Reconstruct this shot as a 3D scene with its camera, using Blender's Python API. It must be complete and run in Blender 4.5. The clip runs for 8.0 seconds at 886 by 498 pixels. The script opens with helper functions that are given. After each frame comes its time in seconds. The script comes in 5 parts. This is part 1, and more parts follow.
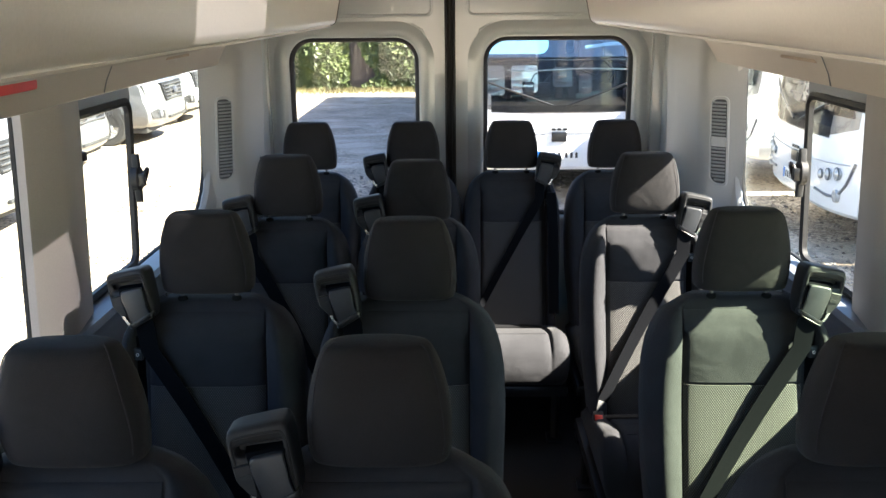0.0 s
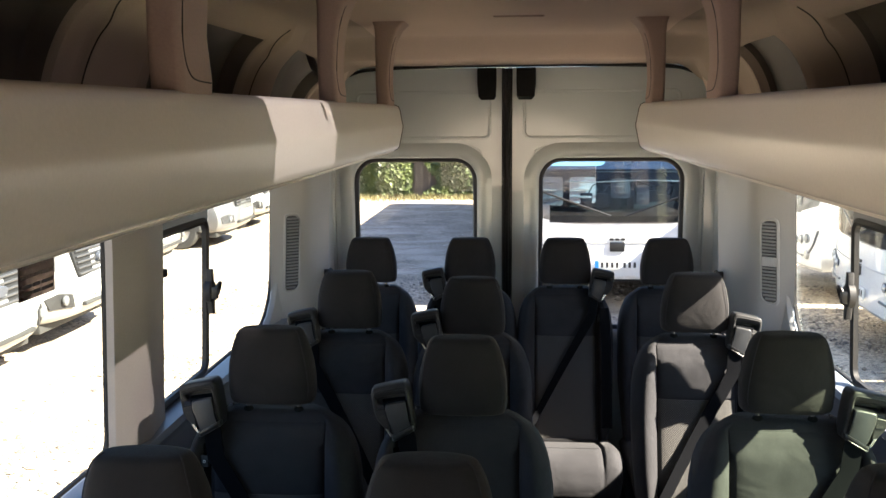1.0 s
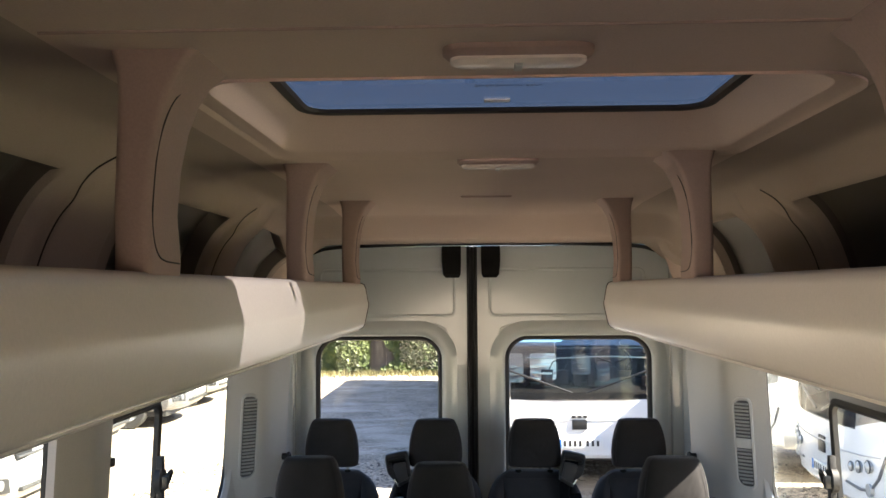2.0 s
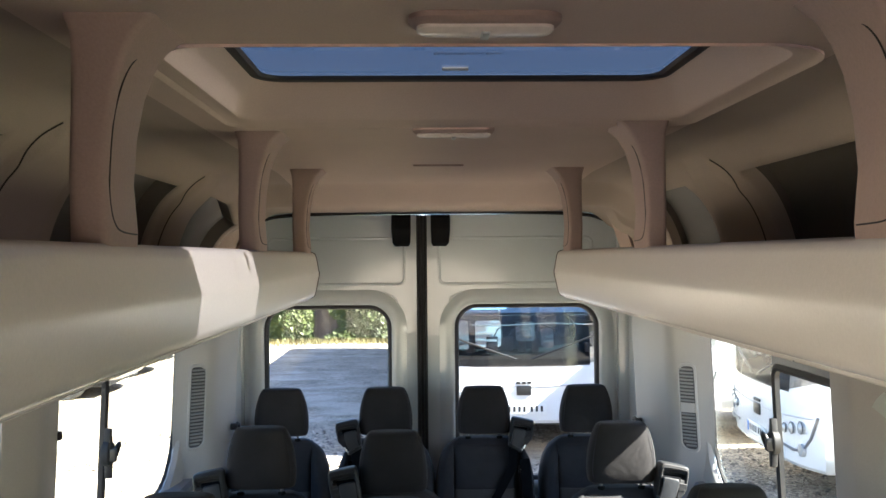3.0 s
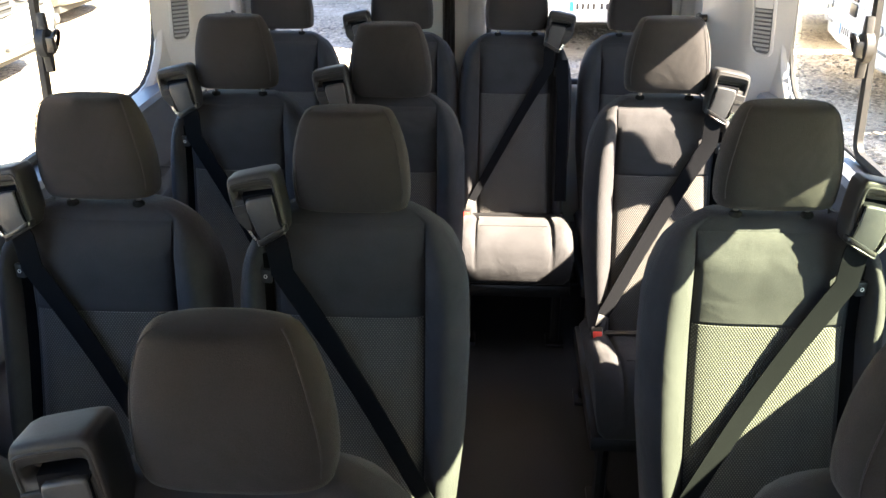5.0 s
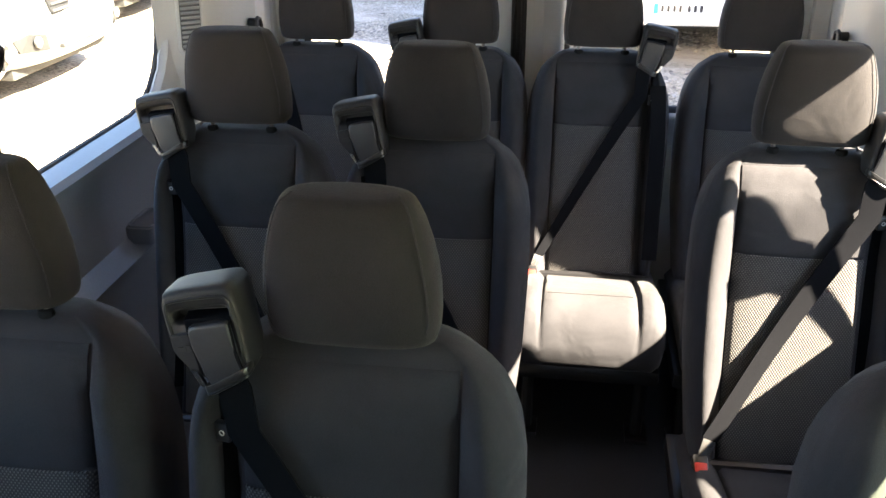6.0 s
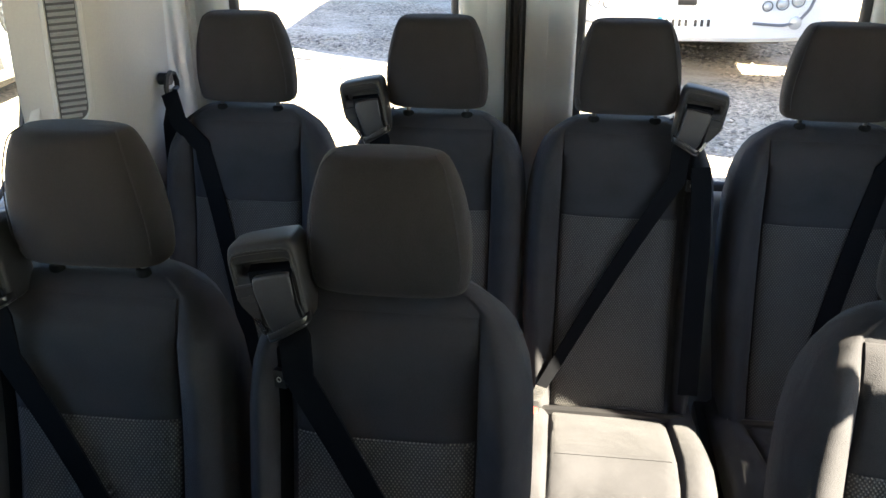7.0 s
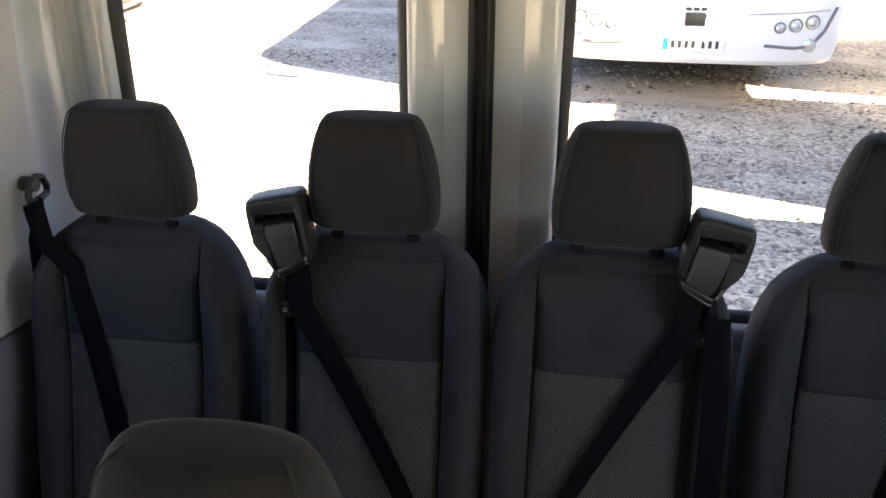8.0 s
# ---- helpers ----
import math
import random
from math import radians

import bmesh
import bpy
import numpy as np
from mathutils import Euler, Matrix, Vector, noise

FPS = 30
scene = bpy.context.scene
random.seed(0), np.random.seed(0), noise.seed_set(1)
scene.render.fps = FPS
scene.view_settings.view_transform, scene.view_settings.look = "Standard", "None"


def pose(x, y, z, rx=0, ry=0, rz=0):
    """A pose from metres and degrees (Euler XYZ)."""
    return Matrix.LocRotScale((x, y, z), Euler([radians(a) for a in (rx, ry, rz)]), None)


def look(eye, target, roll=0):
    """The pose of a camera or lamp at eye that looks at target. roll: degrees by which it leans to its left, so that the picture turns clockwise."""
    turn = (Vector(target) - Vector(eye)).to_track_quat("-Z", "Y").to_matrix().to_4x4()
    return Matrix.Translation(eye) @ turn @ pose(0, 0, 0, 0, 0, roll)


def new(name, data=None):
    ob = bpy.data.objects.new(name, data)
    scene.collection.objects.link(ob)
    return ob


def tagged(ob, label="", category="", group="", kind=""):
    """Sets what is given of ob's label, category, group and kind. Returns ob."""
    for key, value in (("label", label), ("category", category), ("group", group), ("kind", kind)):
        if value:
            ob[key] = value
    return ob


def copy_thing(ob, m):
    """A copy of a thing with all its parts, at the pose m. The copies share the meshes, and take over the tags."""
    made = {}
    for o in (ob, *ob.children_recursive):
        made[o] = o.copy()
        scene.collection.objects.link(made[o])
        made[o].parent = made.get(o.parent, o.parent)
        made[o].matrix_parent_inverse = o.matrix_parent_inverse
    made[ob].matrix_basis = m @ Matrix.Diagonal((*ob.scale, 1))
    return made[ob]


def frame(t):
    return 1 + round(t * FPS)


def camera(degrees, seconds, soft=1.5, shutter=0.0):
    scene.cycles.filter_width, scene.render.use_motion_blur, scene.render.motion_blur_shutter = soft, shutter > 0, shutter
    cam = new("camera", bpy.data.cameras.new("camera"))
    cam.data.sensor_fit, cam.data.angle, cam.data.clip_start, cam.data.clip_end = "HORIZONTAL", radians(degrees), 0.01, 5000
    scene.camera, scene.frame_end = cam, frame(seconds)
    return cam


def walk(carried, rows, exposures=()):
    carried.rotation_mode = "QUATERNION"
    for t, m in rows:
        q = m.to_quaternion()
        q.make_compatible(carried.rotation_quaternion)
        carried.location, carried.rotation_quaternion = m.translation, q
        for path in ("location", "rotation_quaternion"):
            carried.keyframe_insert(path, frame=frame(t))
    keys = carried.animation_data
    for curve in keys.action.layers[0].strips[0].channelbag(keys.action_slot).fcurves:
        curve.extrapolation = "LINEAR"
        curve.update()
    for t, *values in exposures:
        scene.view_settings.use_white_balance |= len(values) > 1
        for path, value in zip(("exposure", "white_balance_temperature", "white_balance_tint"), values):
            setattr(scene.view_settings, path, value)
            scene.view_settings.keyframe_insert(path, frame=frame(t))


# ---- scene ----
cam = camera(53.2, 8.0, soft=1.5)
PATH = [
    (0, (0.001, 0.283, 1.61), (-0.033, 2.211, 1.077), -0.6),
    (0.5, (0.006, 0.176, 1.657), (-0.117, 2.111, 1.163), -0.7),
    (1, (0.02, 0.176, 1.671), (-0.148, 2.146, 1.369), -0.5),
    (1.2, (0.022, 0.184, 1.666), (-0.146, 2.169, 1.488), -0.4),
    (1.5, (0.013, 0.201, 1.677), (-0.141, 2.196, 1.674), -0.3),
    (1.7, (0.001, 0.223, 1.68), (-0.126, 2.217, 1.767), -0.3),
    (2.8, (-0.048, 0.259, 1.679), (0.008, 2.256, 1.772), -0.5),
    (3, (-0.045, 0.252, 1.684), (0.013, 2.251, 1.701), -0.5),
    (3.5, (-0.037, 0.234, 1.672), (0.019, 2.214, 1.396), -0.6),
    (4, (-0.041, 0.254, 1.663), (0.001, 2.148, 1.02), -0.6),
    (4.2, (-0.024, 0.282, 1.658), (0.003, 2.135, 0.907), -0.8),
    (5.3, (0.176, 0.878, 1.549), (-0.005, 2.68, 0.7), -0.4),
    (5.5, (0.168, 0.944, 1.537), (-0.055, 2.742, 0.692), -0.6),
    (6, (0.131, 1.323, 1.512), (-0.13, 3.112, 0.657), -0.3),
    (6.3, (0.09, 1.537, 1.549), (-0.17, 3.325, 0.691), -0.2),
    (6.5, (0.067, 1.637, 1.548), (-0.184, 3.429, 0.698), -0.2),
    (7, (0.084, 1.99, 1.498), (-0.164, 3.783, 0.648), -0.3),
    (7.5, (0.133, 2.319, 1.511), (-0.094, 4.12, 0.673), 0.0),
    (8, (0.122, 2.502, 1.555), (-0.135, 4.296, 0.708), 0.1),
]
EXPOSURES = [(0.0, 3.64, 5600, 15), (1.0, 3.39, 5860, 17), (1.7, 3.41, 5900, 17), (2.8, 3.75, 5400, 14), (3.5, 3.69, 5480, 15), (4.2, 3.71, 5840, 16), (5.3, 4.97, 6400, 19), (6.5, 4.62, 6230, 17), (7.0, 4.56, 6180, 13), (7.5, 4.61, 6320, 17), (8.0, 4.26, 6390, 20)]
walk(cam, [(t, look(eye, target, roll)) for t, eye, target, roll in PATH], EXPOSURES)

# ---- light ----
SUN_WAY = Vector((-1.0, 0.26, -0.87))
sun_data = bpy.data.lights.new("sun", "SUN")
sun_data.energy, sun_data.angle, sun_data.color = 5.0, radians(0.53), (1.0, 0.87, 0.615)
sun = new("sun", sun_data)
sun.matrix_world = look((6, -6, 9), Vector((6, -6, 9)) + SUN_WAY)
world = bpy.data.worlds.new("sky")
scene.world = world
world.use_nodes = True
sky = world.node_tree.nodes.new("ShaderNodeTexSky")
sky.sky_type, sky.sun_disc = "NISHITA", False
sky.sun_elevation = math.atan2(0.87, math.hypot(1.0, 0.26))
sky.sun_rotation = math.atan2(1.0, -0.26)
world.node_tree.links.new(sky.outputs[0], world.node_tree.nodes["Background"].inputs[0])
world.node_tree.nodes["Background"].inputs[1].default_value = 0.052


# ---- materials ----
def material(name, base, rough=0.6, metal=0.0, vary=0.12, grain=40.0, bump=0.15, blotch=3.0, spec=0.5, coat=0.0, second=None, wrinkle=0.0):
    """Principled surface with colour variation at two scales and fine relief."""
    m = bpy.data.materials.new(name)
    m.use_nodes = True
    n, l = m.node_tree.nodes, m.node_tree.links
    b = n["Principled BSDF"]
    b.inputs["Roughness"].default_value, b.inputs["Metallic"].default_value = rough, metal
    b.inputs["Specular IOR Level"].default_value = spec
    b.inputs["Coat Weight"].default_value = coat
    where = n.new("ShaderNodeTexCoord")
    fine, wide = n.new("ShaderNodeTexNoise"), n.new("ShaderNodeTexNoise")
    fine.inputs["Scale"].default_value, wide.inputs["Scale"].default_value = grain, blotch
    fine.inputs["Detail"].default_value, wide.inputs["Detail"].default_value = 5, 4
    for t in (fine, wide):
        l.new(where.outputs["Object"], t.inputs["Vector"])
    mix = n.new("ShaderNodeMix")
    mix.data_type = "FLOAT"
    mix.inputs[0].default_value = 0.5
    l.new(fine.outputs[0], mix.inputs[2])
    l.new(wide.outputs[0], mix.inputs[3])
    ramp = n.new("ShaderNodeValToRGB")
    lo = [c * (1 - vary) for c in base]
    hi = list(second) if second else [min(1, c * (1 + vary)) for c in base]
    ramp.color_ramp.elements[0].position, ramp.color_ramp.elements[1].position = 0.32, 0.68
    ramp.color_ramp.elements[0].color, ramp.color_ramp.elements[1].color = (*lo, 1), (*hi, 1)
    l.new(mix.outputs[0], ramp.inputs[0])
    l.new(ramp.outputs[0], b.inputs["Base Color"])
    if bump:
        bp = n.new("ShaderNodeBump")
        bp.inputs["Strength"].default_value, bp.inputs["Distance"].default_value = bump, 0.0015
        l.new(fine.outputs[0], bp.inputs["Height"])
        l.new(bp.outputs[0], b.inputs["Normal"])
        if wrinkle:
            soft, low = n.new("ShaderNodeTexNoise"), n.new("ShaderNodeBump")
            soft.inputs["Scale"].default_value, soft.inputs["Detail"].default_value, soft.inputs["Distortion"].default_value = 9.0, 2, 0.8
            l.new(where.outputs["Object"], soft.inputs["Vector"])
            low.inputs["Strength"].default_value, low.inputs["Distance"].default_value = wrinkle, 0.012
            l.new(soft.outputs[0], low.inputs["Height"])
            l.new(low.outputs[0], bp.inputs["Normal"])
    return m


def glass_material(name, tint=(1, 1, 1), mixing=0.92, rough=0.0, shine=0.02):
    """A thin pane: mostly clear, with a gloss that grows at grazing angles."""
    m = bpy.data.materials.new(name)
    m.use_nodes = True
    n, l = m.node_tree.nodes, m.node_tree.links
    n.remove(n["Principled BSDF"])
    clear, gloss, mix, edge = n.new("ShaderNodeBsdfTransparent"), n.new("ShaderNodeBsdfGlossy"), n.new("ShaderNodeMixShader"), n.new("ShaderNodeLayerWeight")
    clear.inputs[0].default_value = (*[c * mixing for c in tint], 1)
    gloss.inputs["Roughness"].default_value = rough
    steep, add = n.new("ShaderNodeMath"), n.new("ShaderNodeMath")
    steep.operation, steep.inputs[1].default_value = "POWER", 4.0
    add.operation, add.inputs[1].default_value = "MULTIPLY_ADD", 0.25
    add.inputs[2].default_value = shine
    edge.inputs["Blend"].default_value = 0.5
    l.new(edge.outputs["Facing"], steep.inputs[0])
    l.new(steep.outputs[0], add.inputs[0])
    l.new(add.outputs[0], mix.inputs[0])
    l.new(clear.outputs[0], mix.inputs[1])
    l.new(gloss.outputs[0], mix.inputs[2])
    l.new(mix.outputs[0], n["Material Output"].inputs[0])
    return m


def mesh_fabric(name, dark, light, pitch):
    """Woven sports fabric: staggered pale dots on a dark weave, by the part's own x and z."""
    m = material(name, dark, 0.85, grain=300, bump=0.2)
    n, l = m.node_tree.nodes, m.node_tree.links
    b = n["Principled BSDF"]
    where = n.new("ShaderNodeTexCoord")
    sep = n.new("ShaderNodeSeparateXYZ")
    l.new(where.outputs["Object"], sep.inputs[0])

    def op(kind, a, c):
        o = n.new("ShaderNodeMath")
        o.operation = kind
        for k, v in enumerate((a, c)):
            if isinstance(v, (int, float)):
                o.inputs[k].default_value = v
            elif v is not None:
                l.new(v, o.inputs[k])
        return o.outputs[0]

    row = op("MULTIPLY", sep.outputs[2], 2 * math.pi / (pitch * 1.35))
    col = op("MULTIPLY", sep.outputs[0], 2 * math.pi / pitch)
    wave = op("MULTIPLY", op("COSINE", col, None), op("COSINE", row, None))
    dots = op("ADD", op("MULTIPLY", wave, 2.3), -0.55)
    mix = n.new("ShaderNodeMix")
    mix.data_type = "RGBA"
    old = b.inputs["Base Color"].links[0].from_socket
    l.new(dots, mix.inputs[0])
    l.new(old, mix.inputs[6])
    mix.inputs[7].default_value = (*light, 1)
    l.new(mix.outputs[2], b.inputs["Base Color"])
    bp = n.new("ShaderNodeBump")
    bp.inputs["Strength"].default_value, bp.inputs["Distance"].default_value = 0.6, 0.0015
    l.new(wave, bp.inputs["Height"])
    l.new(bp.outputs[0], b.inputs["Normal"])
    return m


FABRIC = material("charcoal_fabric", (0.0275, 0.0276, 0.0308), 0.95, vary=0.3, grain=800, bump=0.5, blotch=9, spec=0.2, wrinkle=0.5)
HEAD_FABRIC = material("headrest_fabric", (0.0198, 0.0190, 0.0198), 0.95, vary=0.3, grain=700, bump=0.5, blotch=8, spec=0.2, wrinkle=0.45)
WEAVE = mesh_fabric("patterned_weave", (0.028, 0.0275, 0.028), (0.116, 0.111, 0.102), 0.0054)
for fabric in (FABRIC, HEAD_FABRIC, WEAVE):
    shader = fabric.node_tree.nodes["Principled BSDF"]
    shader.inputs["Sheen Weight"].default_value, shader.inputs["Sheen Roughness"].default_value = 0.06, 0.4
BLACK_PLASTIC = material("black_plastic", (0.012, 0.012, 0.013), 0.32, vary=0.15, grain=250, bump=0.08)
GUIDE_PLASTIC = material("guide_plastic", (0.017, 0.0172, 0.0185), 0.52, vary=0.15, grain=250, bump=0.10, spec=0.32)
GUIDE_GREY = material("guide_grey", (0.021, 0.0225, 0.026), 0.40, vary=0.15, grain=250, bump=0.08)
BELT = material("belt_webbing", (0.0066, 0.0070, 0.0082), 0.6, vary=0.2, grain=500, bump=0.0, spec=0.0)
STEEL = material("bright_steel", (0.62, 0.62, 0.62), 0.25, 1.0, vary=0.06)
DARK_STEEL = material("dark_steel", (0.16, 0.16, 0.165), 0.28, 1.0, vary=0.08)
RED = material("red_plastic", (0.55, 0.03, 0.02), 0.45)
BIN = material("rack_plastic", (0.70, 0.655, 0.62), 0.25, vary=0.05, grain=220, bump=0.12, blotch=2, spec=0.6)
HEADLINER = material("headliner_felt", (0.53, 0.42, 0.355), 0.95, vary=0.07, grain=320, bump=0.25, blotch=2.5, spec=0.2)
# Headliner felt again, its colour darkened for the shade above the racks.
LINING = material("shaded_lining_felt", (0.37, 0.305, 0.255), 0.95, vary=0.07, grain=320, bump=0.25, blotch=2.5, spec=0.2)
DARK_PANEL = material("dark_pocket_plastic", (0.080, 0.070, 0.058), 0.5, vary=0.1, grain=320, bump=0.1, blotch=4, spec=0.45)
STRAP_TRIM = material("strap_trim", (0.32, 0.232, 0.205), 0.7, vary=0.08, grain=260, bump=0.2)
PILLAR = material("pillar_trim", (0.31, 0.285, 0.27), 0.5, vary=0.06, grain=240, bump=0.12, blotch=2)
HEADER = material("header_plastic", (0.47, 0.425, 0.39), 0.45, vary=0.05, grain=220, bump=0.12, blotch=2)
TRIM = material("grey_trim", (0.38, 0.383, 0.375), 0.5, vary=0.05, grain=240, bump=0.12, blotch=2)
SLAT = material("slat_grey", (0.24, 0.25, 0.255), 0.5, vary=0.08, grain=200, bump=0.1)
VENT_RECESS = material("vent_recess", (0.075, 0.077, 0.08), 0.7, vary=0.1)
LOW_TRIM = material("dark_trim", (0.125, 0.136, 0.160), 0.36, vary=0.1, grain=240, bump=0.15)
PAINT = material("white_body_paint", (0.51, 0.555, 0.575), 0.16, vary=0.03, grain=6, bump=0.0, blotch=1.5, coat=0.6)
RUBBER = material("black_rubber", (0.012, 0.012, 0.012), 0.6, vary=0.2, grain=120)
COLLAR = material("collar_rubber", (0.010, 0.010, 0.010), 0.8, vary=0.2, grain=120, spec=0.1)
DARK_CARPET = material("dark_carpet", (0.028, 0.026, 0.026), 0.95, vary=0.3, grain=400, bump=0.5, spec=0.1)
FLOOR_VINYL = material("floor_vinyl", (0.022, 0.022, 0.023), 0.6, vary=0.3, grain=160, bump=0.2)
GLASS = glass_material("window_glass", (0.96, 0.99, 0.97), 0.94)
REAR_GLASS = glass_material("rear_door_glass", (0.95, 0.975, 0.98), 0.84)
GREEN_GLASS = glass_material("green_tinted_glass", (0.91, 1.0, 0.87), 0.98)
FILM = glass_material("smoked_film", (0.62, 0.52, 0.48), 0.36)
TINTED = glass_material("tinted_glass", (0.68, 0.68, 0.72), 0.38)
LAMP_PLASTIC = material("lamp_lens", (0.75, 0.66, 0.60), 0.25, vary=0.1, grain=60, bump=0.3)


# ---- mesh helpers ----
def finish(bm, name, mat, smooth=True, sharp=40):
    bmesh.ops.recalc_face_normals(bm, faces=bm.faces)
    me = bpy.data.meshes.new(name)
    if smooth:
        for f in bm.faces:
            f.smooth = True
        for e in bm.edges:
            if len(e.link_faces) == 2 and e.calc_face_angle(0) > radians(sharp):
                e.smooth = False
    bm.to_mesh(me)
    bm.free()
    me.materials.append(mat)
    return me


def part(name, bm, mat, parent, label="", smooth=True, sharp=40):
    ob = new(name, finish(bm, name, mat, smooth, sharp))
    ob.parent = parent
    if label:
        ob["label"] = label
    return ob


def thing(name, label, category, at=None, group="", kind=""):
    ob = new(name)
    ob.empty_display_size = 0.1
    if at is not None:
        ob.matrix_basis = at
    return tagged(ob, label, category, group, kind)


def structure(name, bm, mat, label, category, smooth=True, sharp=40):
    return tagged(new(name, finish(bm, name, mat, smooth, sharp)), label, category, kind="structure")


def box(bm, lo, hi, bevel=0.0, turn=None, seg=2):
    """An axis-aligned box between two corners, its edges rounded, turned by an optional matrix."""
    m = Matrix.LocRotScale([(a + b) / 2 for a, b in zip(lo, hi)], None, [b - a for a, b in zip(lo, hi)])
    made = bmesh.ops.create_cube(bm, size=1.0, matrix=m)["verts"]
    if bevel:
        edges = list({e for v in made for e in v.link_edges})
        made = bmesh.ops.bevel(bm, geom=edges, offset=bevel, segments=seg, affect="EDGES", profile=0.6)["verts"]
    if turn is not None:
        bmesh.ops.transform(bm, matrix=turn, verts=list({v for v in made}))
    return bm


def loft(bm, rings, close=True, caps=True):
    """Joins rings of equally many points into a skin."""
    rows = [[bm.verts.new(p) for p in r] for r in rings]
    n = len(rows[0])
    for a, b in zip(rows, rows[1:]):
        for k in range(n if close else n - 1):
            j = (k + 1) % n
            bm.faces.new((a[k], a[j], b[j], b[k]))
    if caps and close:
        bm.faces.new(rows[0][::-1])
        bm.faces.new(rows[-1])
    return bm


def extrude(bm, outline, a, b, axis):
    """A closed outline of two coordinates, drawn out along an axis from a to b."""
    def at(p, s):
        q = list(p)
        q.insert("xyz".index(axis), s)
        return q
    return loft(bm, [[at(p, a) for p in outline], [at(p, b) for p in outline]])


def rounded(x0, y0, x1, y1, r, n=5):
    """Outline of a rounded rectangle, counter-clockwise; r is one radius or four, from the upper right corner on."""
    rs = [min(q, abs(x1 - x0) / 2 - 1e-4, abs(y1 - y0) / 2 - 1e-4) for q in (r if isinstance(r, (tuple, list)) else (r,) * 4)]
    out = []
    for r, sx, sy, a in zip(rs, (1, 0, 0, 1), (1, 1, 0, 0), (0, 90, 180, 270)):
        cx, cy = (x1 - r if sx else x0 + r), (y1 - r if sy else y0 + r)
        for k in range(n + 1):
            t = radians(a + 90 * k / n)
            out.append((cx + r * math.cos(t), cy + r * math.sin(t)))
    return out


def tube(bm, points, radius, n=8):
    """A round bar along points."""
    pts = [Vector(p) for p in points]
    rings = []
    for k, p in enumerate(pts):
        way = (pts[min(k + 1, len(pts) - 1)] - pts[max(k - 1, 0)]).normalized()
        u = way.orthogonal().normalized()
        if k and rings:
            u = (last - way * last.dot(way)).normalized()
        last = u
        v = way.cross(u)
        rings.append([p + radius * (math.cos(2 * math.pi * j / n) * u + math.sin(2 * math.pi * j / n) * v) for j in range(n)])
    return loft(bm, rings)


def ribbon(bm, points, width, side, thick=0.0018):
    """A flat strap along points; side gives the way of its width at each point."""
    pts = [Vector(p) for p in points]
    rings = []
    for k, p in enumerate(pts):
        way = (pts[min(k + 1, len(pts) - 1)] - pts[max(k - 1, 0)]).normalized()
        s = Vector(side(k) if callable(side) else side)
        s = (s - way * s.dot(way)).normalized()
        up = way.cross(s).normalized() * thick
        s = s * (width(k / (len(pts) - 1)) if callable(width) else width) / 2
        rings.append([p - s - up, p - s * 0.6 - up * 1.3, p + s * 0.6 - up * 1.3, p + s - up, p + s + up, p + s * 0.6 + up * 1.3, p - s * 0.6 + up * 1.3, p - s + up])
    return loft(bm, rings)


def smooth_run(points, n=6):
    """An open curve through points."""
    ps = [Vector(p) for p in points]
    ps = [ps[0] * 2 - ps[1], *ps, ps[-1] * 2 - ps[-2]]
    out = []
    for p0, p1, p2, p3 in zip(ps, ps[1:], ps[2:], ps[3:]):
        for i in range(n):
            t = i / n
            out.append(0.5 * (2 * p1 + (p2 - p0) * t + (2 * p0 - 5 * p1 + 4 * p2 - p3) * t * t + (3 * p1 - p0 - 3 * p2 + p3) * t ** 3))
    return out + [ps[-2]]


def hole_wall(bm, outer, holes, to3d, depth):
    """A sheet with holes and thickness: outer and holes are 2D outlines, to3d(u, v, d) places them."""
    loops = [outer, *holes]
    edges = []
    for lp in loops:
        vs = [bm.verts.new((u, v, 0)) for u, v in lp]
        edges += [bm.edges.new((vs[k], vs[(k + 1) % len(vs)])) for k in range(len(vs))]
    made = bmesh.ops.triangle_fill(bm, edges=edges, use_beauty=True, use_dissolve=False)
    faces = [f for f in made["geom"] if isinstance(f, bmesh.types.BMFace)]
    grown = bmesh.ops.extrude_face_region(bm, geom=faces)
    top = {v for v in grown["geom"] if isinstance(v, bmesh.types.BMVert)}
    for v in bm.verts:
        v.co = to3d(v.co.x, v.co.y, depth if v in top else 0.0)
    return bm


# ---- the van: shell ----
WX = 0.030          # middle of the cabin walls
RX = 0.020          # middle of the luggage racks
DOOR_Y = 4.0        # inner face of the rear doors
CEIL = 1.962        # headliner height


def wall_x(z):
    """Half width of the cabin at a height."""
    rows = ((-0.2, 0.935), (0.3, 0.960), (0.86, 0.968), (1.40, 0.942), (1.75, 0.958), (1.93, 0.960))
    return float(np.interp(z, [r[0] for r in rows], [r[1] for r in rows]))


def side_wall(name, side, openings, label):
    bm = bmesh.new()
    outer = [(-2.0, 0.0), (3.99, 0.0), (3.99, 0.86), (3.99, 1.40), (3.99, 1.75), (3.99, 1.93), (-2.0, 1.93), (-2.0, 1.75), (-2.0, 1.40), (-2.0, 0.86)]
    holes = [rounded(a, 0.865, b, top[0] if top else 1.450, r) for a, b, r, *top in openings]
    hole_wall(bm, outer, holes, lambda u, v, d: (WX + side * (wall_x(v) + 0.012 + d), u, v), 0.017)
    return structure(name, bm, PAINT, label, "wall", sharp=25)


